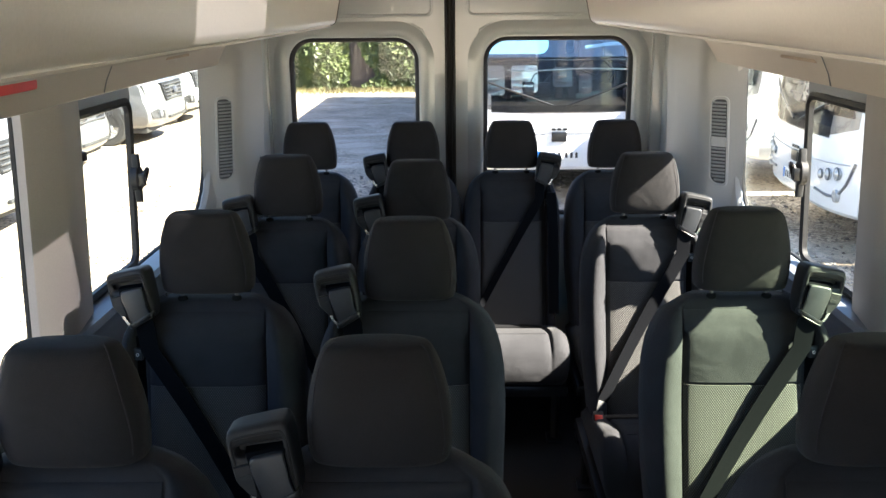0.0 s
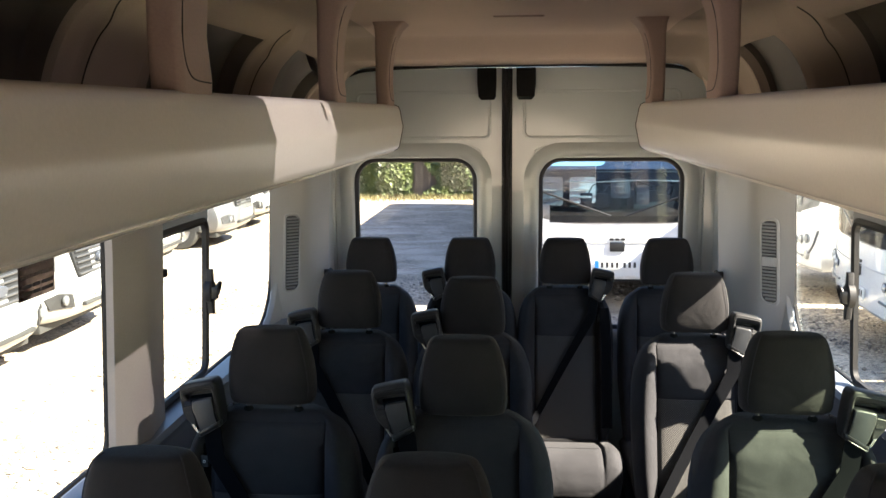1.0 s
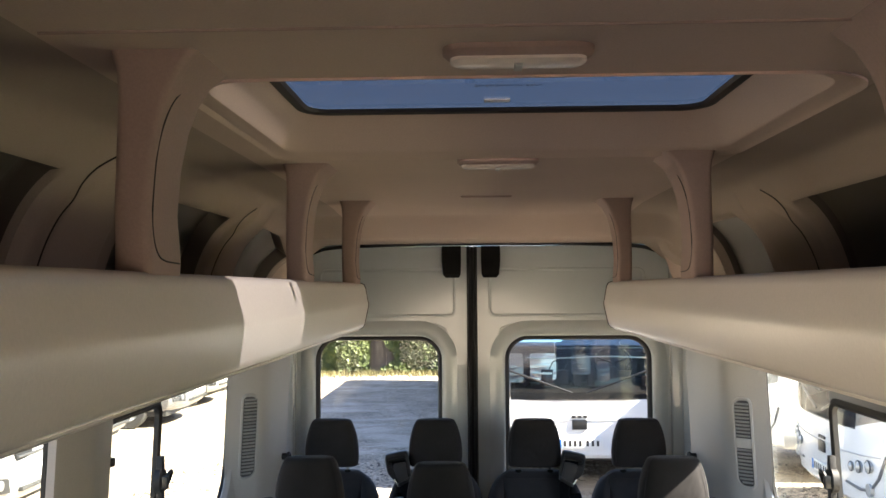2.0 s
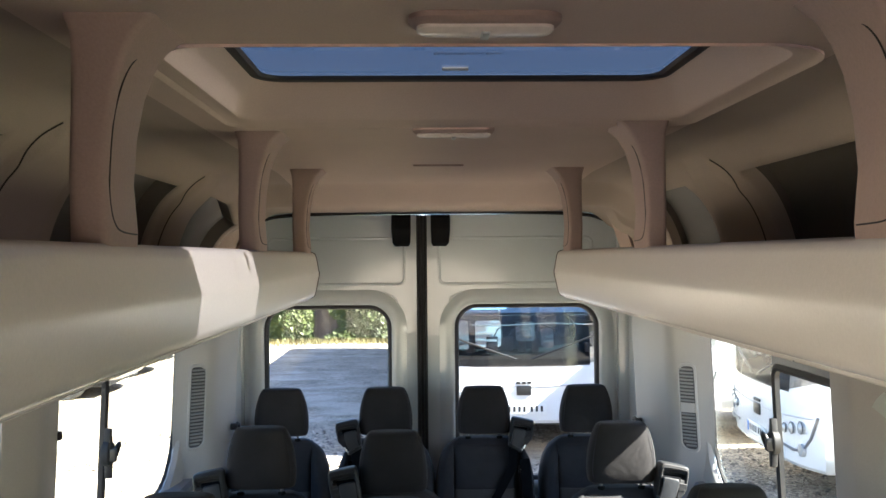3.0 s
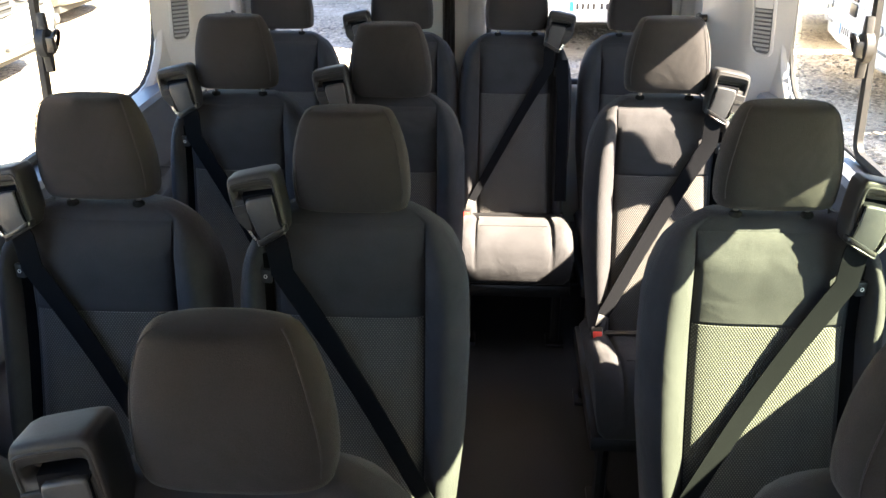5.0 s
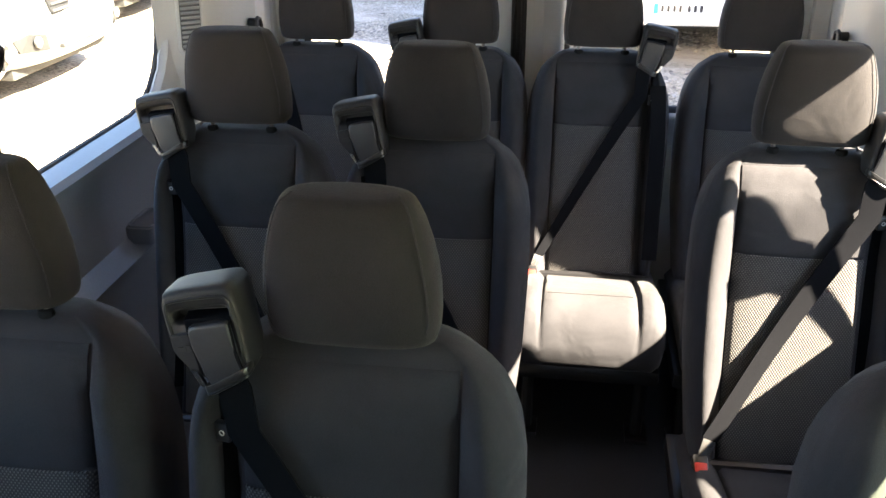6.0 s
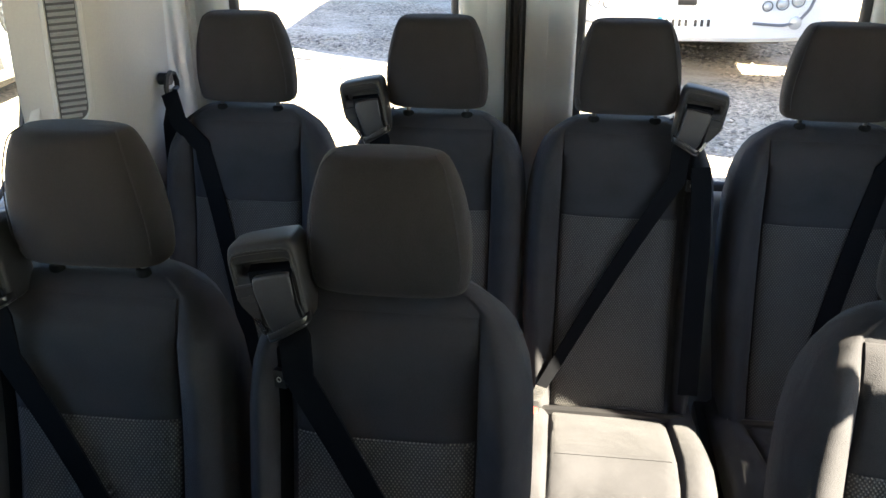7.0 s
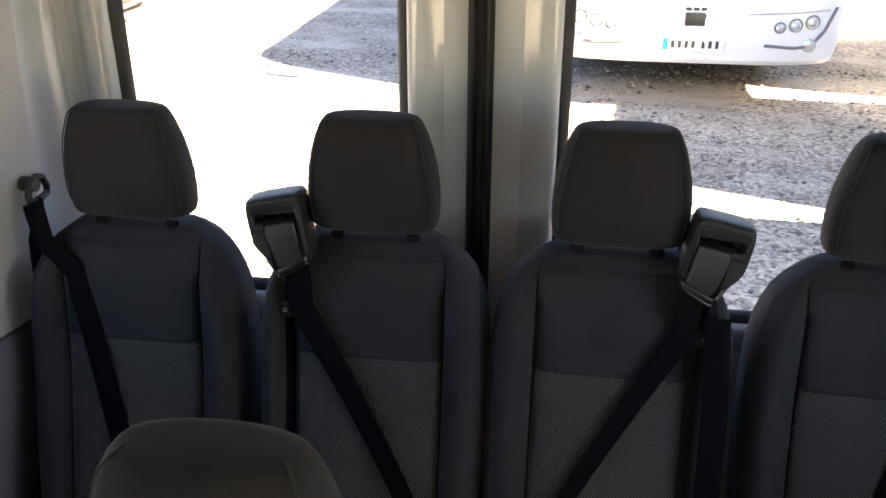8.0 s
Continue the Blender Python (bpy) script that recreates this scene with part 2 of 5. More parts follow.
LEFT_OPEN = ((-1.35, -0.25, 0.10), (0.25, 2.13, 0.05), (2.36, 3.545, (0.08, 0.06, 0.06, 0.20)))
RIGHT_OPEN = ((1.42, 2.13, 0.05, 1.310), (2.35, 3.39, (0.08, 0.06, 0.06, 0.16)), (-1.35, -0.25, 0.10))
side_wall("wall_left", -1, LEFT_OPEN, "painted van side wall with three window openings")
side_wall("wall_right", 1, RIGHT_OPEN, "painted van side wall with three window openings")

bm = bmesh.new()
box(bm, (-1.03, -2.0, -0.06), (1.09, 4.05, 0.0))
structure("floor", bm, FLOOR_VINYL, "dark grey ribbed vinyl van floor", "floor")

# Front end of the cabin behind the walk, with the windscreen opening.
bm = bmesh.new()
hole_wall(bm, [(-0.99, 0.0), (1.05, 0.0), (1.05, 1.93), (-0.99, 1.93)], [rounded(-0.84, 0.82, 0.88, 1.66, 0.1)], lambda u, v, d: (u, -1.95 - d, v), 0.05)
structure("wall_front", bm, LOW_TRIM, "dark cab front with a windscreen opening", "wall")


def pane(name, outline, to3d, parent, mat=GLASS, label="", thick=0.004):
    bm = bmesh.new()
    loft(bm, [[to3d(u, v, 0) for u, v in outline], [to3d(u, v, thick) for u, v in outline]])
    ob = part(name, bm, mat, parent, label, smooth=False)
    ob.visible_shadow = False
    return ob


def ring(bm, x0, z0, x1, z1, r, steps, to3d, n=7):
    """A moulding round a rounded rectangle: steps are (outset, rise) pairs of its section."""
    rs = r if isinstance(r, (tuple, list)) else (r,) * 4
    rows = [[to3d(u, v, d) for u, v in rounded(x0 - o, z0 - o, x1 + o, z1 + o, [max(q + o, 0.006) for q in rs], n)] for o, d in steps]
    return loft(bm, rows + [rows[0]], caps=False)


def side_window(name, side, y0, y1, r, label, split=None, glass=GLASS, top=1.450):
    def at(u, v, d):
        return (WX + side * (wall_x(v) + 0.030 + d), u, v)
    w = thing(name, label, "window", kind="structure")
    pane("pane", rounded(y0 - 0.01, 0.855, y1 + 0.01, top + 0.010, r), at, w, glass).visible_shadow = glass is not GLASS
    bm = bmesh.new()
    ring(bm, y0, 0.865, y1, top, r, ((0.004, -0.012), (0.000, -0.014), (-0.005, -0.010), (-0.006, -0.002), (0.004, -0.002)), at)
    part("rubber_seal", bm, RUBBER, w, "black rubber window seal")
    bm = bmesh.new()
    ring(bm, y0, 0.865, y1, top, r, ((0.085, -0.044), (0.080, -0.050), (0.012, -0.034), (0.002, -0.020), (0.002, -0.012), (0.085, -0.012)), at)
    part("reveal_trim", bm, TRIM, w, "grey plastic window reveal")
    if split:
        # Sliding half: black frame, divider bar and thumb latch.
        bm = bmesh.new()
        ring(bm, y0 + 0.012, 0.885, split, 1.352, 0.035, ((0.016, -0.020), (0.004, -0.024), (-0.006, -0.018), (-0.006, -0.004), (0.016, -0.004)), at)
        part("sliding_frame", bm, RUBBER, w, "black sliding pane frame")
        bm = bmesh.new()
        outline = rounded(y0 - 0.005, 1.356, split + 0.012, 1.44, 0.008)
        loft(bm, [[at(u, v, -0.016) for u, v in outline], [at(u, v, -0.003) for u, v in outline]])
        part("top_panel", bm, LOW_TRIM, w, "dark panel over the sliding pane")
        bm = bmesh.new()
        x, _, z = at(split, 1.135, -0.030)
        rows = []
        for d, r in ((-0.012, 0.028), (0.006, 0.029), (0.011, 0.025), (0.012, 0.016)):
            rows.append([(x - side * d, split + r * math.cos(2 * math.pi * j / 20), z + r * 1.25 * math.sin(2 * math.pi * j / 20)) for j in range(20)])
        loft(bm, rows)
        for e in (-1, 1):
            loft(bm, [[(x + u, split + v * k, z + e * h) for u, v in rounded(-0.010, -0.011, 0.010, 0.011, 0.004, 3)] for h, k in ((0.024, 1.0), (0.046, 0.9), (0.070, 0.55))])
        latch = part("latch", bm, RUBBER, w, "round black thumb latch")
        bm = bmesh.new()
        tube(bm, [(x - side * (0.018 + 0.010 * math.sin(a)), split + 0.006 + 0.019 * math.cos(a), z + 0.027 * math.sin(a)) for a in np.linspace(0, 2 * math.pi, 21)], 0.0052, 7)
        box(bm, (-0.012, -0.010, -0.020), (0.012, 0.006, 0.016), 0.003, Matrix.Translation((x - side * 0.016, split - 0.012, z)))
        part("latch_ring", bm, BLACK_PLASTIC, latch, "black ring pull")
    return w


side_window("window_1", -1, *LEFT_OPEN[1], "fixed side window in black rubber")
side_window("window_5", -1, *LEFT_OPEN[0], "cab door window in black rubber")
side_window("window_6", 1, *RIGHT_OPEN[2], "cab door window in black rubber")
side_window("window_2", -1, *LEFT_OPEN[2], "side window with a black sliding half pane", split=2.79)
side_window("window_3", 1, *RIGHT_OPEN[0][:3], "fixed green tinted side window in black rubber", glass=GREEN_GLASS, top=1.310)
side_window("window_4", 1, *RIGHT_OPEN[1], "side window with a black sliding half pane", split=2.80)


def pillar_cover(side, y0, y1):
    bm = bmesh.new()
    rows = []
    for z in (0.84, 0.95, 1.1, 1.25, 1.36, 1.42):
        x = wall_x(z)
        rows.append([(WX + side * (x - d), y, z) for y, d in ((y0, -0.015), (y0, 0.003), (y0 + 0.006, 0.007), (y0 + (y1 - y0) * 0.40, 0.033), (y0 + (y1 - y0) * 0.46, 0.035), (y0 + (y1 - y0) * 0.52, 0.033), (y1 - 0.012, 0.014), (y1, 0.006), (y1, -0.015))])
    loft(bm, rows)
    return structure("pillar_trim", bm, PILLAR, "grey-brown plastic cover on the window pillar", "pillar trim", sharp=50)


pillar_cover(-1, 2.12, 2.40)
pillar_cover(1, 2.12, 2.40)
bm = bmesh.new()
box(bm, (WX - 0.955, 2.384, 1.252), (WX - 0.927, 2.404, 1.276), 0.007)
tagged(new("screw_cap", finish(bm, "screw_cap", BLACK_PLASTIC)), "small round black cap on the pillar trim", "screw cap")


def low_wall(name, side):
    """Dark lower lining with the window ledge and an armrest step."""
    bm = bmesh.new()
    prof = [(0.0, 0.945), (0.50, 0.935), (0.548, 0.925), (0.566, 0.898), (0.592, 0.892), (0.606, 0.905), (0.63, 0.930), (0.70, 0.938), (0.80, 0.936), (0.825, 0.918), (0.850, 0.912), (0.864, 0.922), (0.868, 0.965)]
    back = [(0.868, 0.976), (0.0, 0.976)]
    ys = (-1.9, 0.5, 1.5, 2.5, 3.60 if side < 0 else 3.42)
    loft(bm, [[(WX + side * x, y, z) for z, x in prof + back] for y in ys])
    return structure(name, bm, LOW_TRIM, "dark grey moulded plastic lower side lining", "wall lining", sharp=35)


low_wall("side_lining", -1)
low_wall("side_lining", 1)


# Rear quarters: curved trim between the last side window and the doors.
def quarter(side, y_front):
    plan_at = lambda y_front: ((0.965, y_front - 0.005), (0.946, y_front + 0.012), (0.930, y_front + 0.030), (0.880, y_front + 0.068), (0.862, y_front + 0.088), (0.848, y_front + 0.14), (0.836, 3.74), (0.822, 3.80), (0.812, 3.826), (0.810, 3.836), (0.816, 3.842))

    def sheet(z0, z1, steps, mat, name, label, grow=0.0, y_front=y_front, y_back=3.86):
        plan = plan_at(y_front)
        bm = bmesh.new()
        rows = []
        for k in range(steps + 1):
            z = z0 + (z1 - z0) * k / steps
            lean = wall_x(z) - wall_x(1.1)
            if z > 1.5:
                lean = wall_x(1.5) - wall_x(1.1) - 0.45 * (z - 1.5) ** 1.5
            rows.append([(WX + side * (x + lean - grow), y, z) for x, y in plan] + [(WX + side * (0.87 + lean), y_back, z), (WX + side * (0.978 + min(lean, 0)), y_back, z), (WX + side * (0.978 + min(lean, 0)), y_front - 0.02, z)])
        loft(bm, rows)
        return structure(name, bm, mat, label, "trim", sharp=50)
    sheet(0.765, 1.50, 11, TRIM, "trim_rear_quarter", "light grey moulded rear quarter trim")
    sheet(1.502, 1.93, 8, HEADLINER, "trim_rear_quarter_top", "beige felt upper rear corner trim", 0.004, 3.61, 3.99)
    sheet(0.0, 0.761, 4, LOW_TRIM, "trim_rear_quarter_low", "dark lower rear quarter trim", 0.006)

    # Air vent with slats.
    # Painted body post between the trim and the door.
    bm = bmesh.new()
    loft(bm, [[(WX + side * x, y, z) for x, y in ((0.875, 3.85), (0.862, 3.868), (0.850, 3.905), (0.838, 3.935), (0.815, 3.962), (0.815, 3.985), (0.96, 3.985), (0.96, 3.85))] for z in (0.0, 0.7, 1.2, 1.52)])
    structure("wall_rear_post", bm, PAINT, "painted body post beside the rear door", "wall", sharp=50)
    vent = thing("air_vent", "tall grey plastic slatted air vent in the rear trim", "vent", group="rear quarter vents")
    zb, zt, ya, yb = 0.978, 1.278, 0.004, 0.058
    # The vent lies on the slanted strip between window and pillar.
    go = Vector((-side * 0.050, 0.038, 0)).normalized()
    face = Vector((-side * 0.038, -0.050, 0)).normalized()

    def at(u, v, d):
        root = Vector((WX + side * (0.930 + wall_x(v) - wall_x(1.1)), y_front + 0.030, v))
        return root + go * u + face * d
    bm = bmesh.new()
    ring(bm, ya, zb, yb, zt, (0.026, 0.012, 0.012, 0.036), ((0.012, -0.002), (0.010, 0.004), (0.003, 0.005), (0.0, -0.002)), at)
    part("vent_frame", bm, TRIM, vent)
    bm = bmesh.new()
    o = rounded(ya, zb, yb, zt, (0.026, 0.012, 0.012, 0.036))
    loft(bm, [[at(u, v, 0.0005) for u, v in o], [at(u, v, -0.004) for u, v in o]])
    part("backing", bm, VENT_RECESS, vent, "dark recess behind the slats")
    n = 23
    for k in range(n):
        z = zb + 0.012 + (zt - zb - 0.024) * k / (n - 1)
        if side > 0 and abs(k - n // 2) < 2:
            continue
        lean = max(0.0, 1 - (z - zb) / 0.036)
        bm = bmesh.new()
        h = 0.0036
        loft(bm, [[at(u, z - h, 0.002), at(u, z + h * 0.4, 0.0065), at(u, z + h, 0.006), at(u, z + h, 0.001)] for u in (ya + 0.002, yb - 0.002 - 0.026 * lean ** 2)])
        part("slat", bm, SLAT, vent)
    if side > 0:
        bm = bmesh.new()
        o = rounded(ya, 1.111, yb, 1.145, 0.003)
        loft(bm, [[at(u, v, 0.0) for u, v in o], [at(u, v, 0.0055) for u, v in o]])
        part("vent_bridge", bm, TRIM, vent)
    return vent


quarter(-1, 3.545)
quarter(1, 3.395)


# ---- rear doors ----
def rear_door(name, x0, x1, wx0, wx1):
    d = thing(name, "white painted rear door with a rounded window", "door", kind="structure")

    def at(u, v, e):
        return (u, DOOR_Y - e, v)
    zb, zt = 0.735, 1.480
    bm = bmesh.new()
    hole_wall(bm, [(x0, 0.0), (x1, 0.0), (x1, 1.30), (x1, 1.862), (x0, 1.862)], [rounded(wx0, zb, wx1, zt, 0.095, 7)], lambda u, v, e: (u, DOOR_Y + e, v), 0.05)
    part("door_panel", bm, PAINT, d, sharp=25)
    # Rolled flange round the window.
    bm = bmesh.new()
    ring(bm, wx0, zb, wx1, zt, 0.095, ((0.070, -0.002), (0.060, 0.004), (0.046, 0.012), (0.030, 0.017), (0.015, 0.015), (0.005, 0.008), (0.0, -0.004), (0.0, -0.03), (0.06, -0.03)), at, 9)
    part("window_flange", bm, PAINT, d)
    bm = bmesh.new()
    ring(bm, wx0, zb, wx1, zt, 0.095, ((0.004, -0.006), (0.001, 0.002), (-0.010, -0.004), (-0.016, -0.012), (-0.016, -0.02), (0.004, -0.02)), at, 9)
    part("window_seal", bm, RUBBER, d, "black rubber seal")
    pane("pane", rounded(wx0 - 0.002, zb - 0.002, wx1 + 0.002, zt + 0.002, 0.095, 7), lambda u, v, e: (u, DOOR_Y + 0.015 + e, v), d, REAR_GLASS)
    # Pressed panel above the window.
    bm = bmesh.new()
    a, b = (x0 + 0.10, x1 - 0.05) if x0 < -0.2 else (x0 + 0.05, x1 - 0.10)
    ring(bm, a, 1.565, b, 1.765, 0.03, ((0.004, -0.002), (0.001, 0.003), (-0.004, 0.0035), (-0.008, 0.002), (-0.012, -0.002)), at, 6)
    part("pressed_panel", bm, PAINT, d)
    # Stamped diagonal at the upper corners of the window.
    for u, w in ((wx0 - 0.012, -1), (wx1 + 0.012, 1)):
        bm = bmesh.new()
        tube(bm, [(u - w * 0.04, DOOR_Y - 0.001, 1.535), (u + w * 0.005, DOOR_Y - 0.004, 1.515), (u + w * 0.022, DOOR_Y - 0.001, 1.470)], 0.0026, 6)
        part("pressing", bm, PAINT, d)
    # Top latch housing beside the seam.
    bm = bmesh.new()
    lx = x1 - 0.060 if x0 < -0.2 else x0 + 0.054
    s = 1 if x0 < -0.2 else -1
    rows = []
    for z, w0, w1, dep in ((1.728, 0.030, 0.026, 0.020), (1.742, 0.042, 0.034, 0.040), (1.80, 0.047, 0.036, 0.046), (1.86, 0.047, 0.036, 0.046)):
        rows.append([(lx - s * w0, DOOR_Y + 0.005, z), (lx + s * w1, DOOR_Y + 0.005, z), (lx + s * w1, DOOR_Y - dep, z), (lx - s * w0 * 0.9, DOOR_Y - dep, z)])
    loft(bm, rows)
    part("latch_housing", bm, COLLAR, d, "black plastic top latch housing", smooth=False)
    return d


rear_door("door_1", -0.775, -0.048, -0.690, -0.158)
rear_door("door_2", -0.006, 0.800, 0.112, 0.722)
bm = bmesh.new()
for o in ((-0.049, -0.032), (-0.022, -0.005)):
    extrude(bm, [(o[0], DOOR_Y - 0.012), (o[0] + 0.006, DOOR_Y - 0.022), (o[1] - 0.006, DOOR_Y - 0.022), (o[1], DOOR_Y - 0.012), (o[1], DOOR_Y + 0.03), (o[0], DOOR_Y + 0.03)], 0.02, 1.86, "z")
box(bm, (-0.036, DOOR_Y - 0.006, 0.02), (-0.018, DOOR_Y + 0.03, 1.86))
structure("trim_door_seal", bm, RUBBER, "black rubber seal between the rear doors", "door seal")
bm = bmesh.new()
box(bm, (-0.99, 3.97, 0.0), (-0.775, 4.06, 1.90), 0.01)
box(bm, (0.80, 3.97, 0.0), (1.05, 4.06, 1.90), 0.01)
box(bm, (-0.99, 3.972, 1.864), (1.05, 4.06, 1.99), 0.008)
structure("wall_rear", bm, PAINT, "painted frame round the rear doors", "wall")

# ---- ceiling ----
CEIL_HATCH = 2.035   # underside of the hatch glass
HX0, HX1, HY0, HY1 = -0.436, 0.536, 1.405, 2.128      # roof hatch recess
HR = (0.06, 0.06, 0.11, 0.11)
bm = bmesh.new()
hole_wall(bm, [(-0.50, -2.0), (0.54, -2.0), (0.54, 3.10), (-0.50, 3.10)], [rounded(HX0, HY0, HX1, HY1, HR, 8)], lambda u, v, d: (u, v, CEIL + d), 0.03)
# Coved sides down to the racks, with raised ribs and sunk panels.
RIBS = {-1: ((0.78, 1.02), (1.82, 2.08), (2.88, 3.13)), 1: ((0.45, 0.70), (1.47, 1.73), (2.50, 2.77), (3.56, 3.80))}
PANELS = {-1: ((1.10, 1.74), (2.17, 2.80), (3.20, 3.62)), 1: ((0.78, 1.38), (1.81, 2.46), (2.90, 3.40))}


def cove(t):
    """Point of the coved side at t degrees: distance from the middle, height."""
    r = radians(t)
    return 0.52 + 0.400 * math.sin(r) ** 0.85, CEIL - 0.50 * (1 - math.cos(r)) ** 1.45


def ease(v):
    v = max(0.0, min(1.0, v))
    return v * v * (3 - 2 * v)


def relief(side, y, t):
    """How far the lining stands proud at a place along the cove."""
    e = 0.040 * ease((t - 14) / 22)
    for a, b in RIBS[side]:
        d = min(y - a, b - y)
        e += 0.020 * ease((d + 0.012) / 0.030) * ease((t - 20 - 18 * max(0.0, 0.05 - d) / 0.05) / 8)
    for a, b in PANELS[side]:
        d = min(y - a, b - y, (t - 35) * 0.009)
        e -= 0.052 * ease((d + 0.004) / 0.020)
    return e


def rear_drop(y):
    """The headliner dips before the rear doors, then runs level to them."""
    return 0.012 * ease((y - 3.15) / 0.30) + 0.076 * ease((y - 3.44) / 0.15) + 0.008 * max(0.0, y - 3.5)


cove_bm = bmesh.new()
for side in (-1, 1):
    rows = []
    for y in [-2.0, -1.0, 0.0] + list(np.linspace(0.3, 3.95, 420)):
        drop = rear_drop(y)
        prof = []
        for k in range(37):
            t = 90 * k / 36
            x, z = cove(t)
            e = relief(side, y, t)
            r = radians(t)
            prof.append((0.02 + side * (x - e * math.sin(r)), y, CEIL - drop - (CEIL - z) * (1 - drop * 2) - e * math.cos(r)))
        prof += [(0.02 + side * 0.944, y, CEIL - 0.5), (0.02 + side * 0.944, y, CEIL + 0.03 - drop), (0.02 + side * 0.52, y, CEIL + 0.03 - drop)]
        rows.append(prof)
    loft(cove_bm, rows)
lining = structure("trim_upper_lining", cove_bm, LINING, "beige moulded lining, colour darkened as shade, with dark sunk panels above the luggage racks", "lining", sharp=50)
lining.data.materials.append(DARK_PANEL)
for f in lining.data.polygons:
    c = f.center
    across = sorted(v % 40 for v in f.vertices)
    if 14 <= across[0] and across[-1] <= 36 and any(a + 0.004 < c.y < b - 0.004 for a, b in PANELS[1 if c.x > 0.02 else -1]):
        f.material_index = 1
rows = []
for y in np.linspace(3.10, 3.965, 70):
    drop = rear_drop(y)
    rows.append([(x, y, CEIL - drop) for x in np.linspace(-0.50, 0.54, 9)] + [(0.54, y, CEIL + 0.04 - drop), (-0.50, y, CEIL + 0.04 - drop)])
loft(bm, rows)
# Funnel of the hatch: a soft rim, then slanted cheeks up to the glass.
rows = []
for f, z in ((0.0, CEIL - 0.004), (0.05, CEIL - 0.001), (0.10, CEIL + 0.002), (0.38, CEIL + 0.001), (0.44, CEIL + 0.002), (0.49, CEIL + 0.007), (0.97, CEIL + 0.068), (1.0, CEIL_HATCH - 0.004)):
    rows.append([(u, v, z) for u, v in rounded(HX0 + 0.086 * f, HY0 + 0.05 * f, HX1 - 0.102 * f, HY1 - 0.156 * f, [q + (0.05 - q) * f for q in HR], 8)])
loft(bm, rows, caps=False)
structure("ceiling", bm, HEADLINER, "beige felt headliner with coved edges", "ceiling", sharp=35)
# Joint across the headliner before the hatch, and the seal along its rear end.
bm = bmesh.new()
tube(bm, [(x, 1.180, CEIL - 0.0005) for x in np.linspace(-0.49, 0.53, 6)], 0.0022, 6)
structure("trim_ceiling_joint", bm, STRAP_TRIM, "narrow joint across the headliner", "trim")
bm = bmesh.new()
tube(bm, smooth_run([(-0.70, 3.962, 1.835), (-0.62, 3.962, 1.856), (-0.40, 3.962, 1.866), (0.02, 3.962, 1.872), (0.44, 3.962, 1.866), (0.66, 3.962, 1.856), (0.74, 3.962, 1.835)], 5), 0.0075, 7)
structure("trim_rear_seal", bm, RUBBER, "dark seal along the rear edge of the headliner", "trim")
# Roof skin over the headliner, open at the hatch.
bm = bmesh.new()
hole_wall(bm, [(-1.02, -2.02), (1.08, -2.02), (1.08, 4.06), (-1.02, 4.06)], [rounded(HX0 + 0.042, HY0 + 0.020, HX1 - 0.050, HY1 - 0.080, 0.07, 6)], lambda u, v, d: (u, v, CEIL_HATCH - 0.036 + d), 0.03)
for x0, y0, x1, y1 in ((-1.015, -1.93, -0.925, 3.97), (0.985, -1.93, 1.075, 3.97), (-1.01, -2.015, 1.07, -1.932)):
    box(bm, (x0, y0, 1.932), (x1, y1, CEIL_HATCH - 0.034))
structure("roof", bm, PAINT, "white van roof skin", "roof")

hatch = thing("roof_hatch", "tinted glass roof hatch in a black frame", "roof hatch")


def hatch_at(u, v, d):
    return (u, v, CEIL_HATCH + d)


pane("pane", rounded(HX0 + 0.078, HY0 + 0.042, HX1 - 0.094, HY1 - 0.148, 0.05, 6), hatch_at, hatch, TINTED, "blue tinted glass").visible_shadow = True
bm = bmesh.new()
ring(bm, HX0 + 0.096, HY0 + 0.063, HX1 - 0.112, HY1 - 0.166, 0.045, ((0.022, -0.006), (0.014, -0.010), (0.0, -0.008), (-0.004, -0.001), (0.02, -0.001)), hatch_at)
part("seal", bm, RUBBER, hatch, "black rubber frame")


def lettering(name, body, size, m, mat, parent, label=""):
    cu = bpy.data.curves.new(name, "FONT")
    cu.body, cu.size, cu.align_x, cu.align_y, cu.extrude = body, size, "CENTER", "CENTER", 0.0002
    tmp = bpy.data.objects.new(name, cu)
    scene.collection.objects.link(tmp)
    bpy.context.view_layer.update()
    me = bpy.data.meshes.new_from_object(tmp.evaluated_get(bpy.context.evaluated_depsgraph_get()))
    bpy.data.objects.remove(tmp)
    me.materials.clear()
    me.materials.append(mat)
    ob = new(name, me)
    ob.parent = parent
    ob.matrix_basis = m
    if label:
        ob["label"] = label
    return ob


STICKER_WHITE = material("sticker_white", (0.75, 0.75, 0.73), 0.5, vary=0.03)
STICKER_BLACK = material("sticker_black", (0.03, 0.025, 0.025), 0.5)
bm = bmesh.new()
box(bm, (0.004, 1.880, CEIL_HATCH - 0.0035), (0.052, 1.902, CEIL_HATCH - 0.0015))
part("small_label", bm, STICKER_WHITE, hatch, "small white label")
lettering("lettering", "EMERGENCY EXIT", 0.0150, pose(0.045, 1.768, CEIL_HATCH - 0.003, 180, 0, 0), STICKER_BLACK, hatch, "black printed words")


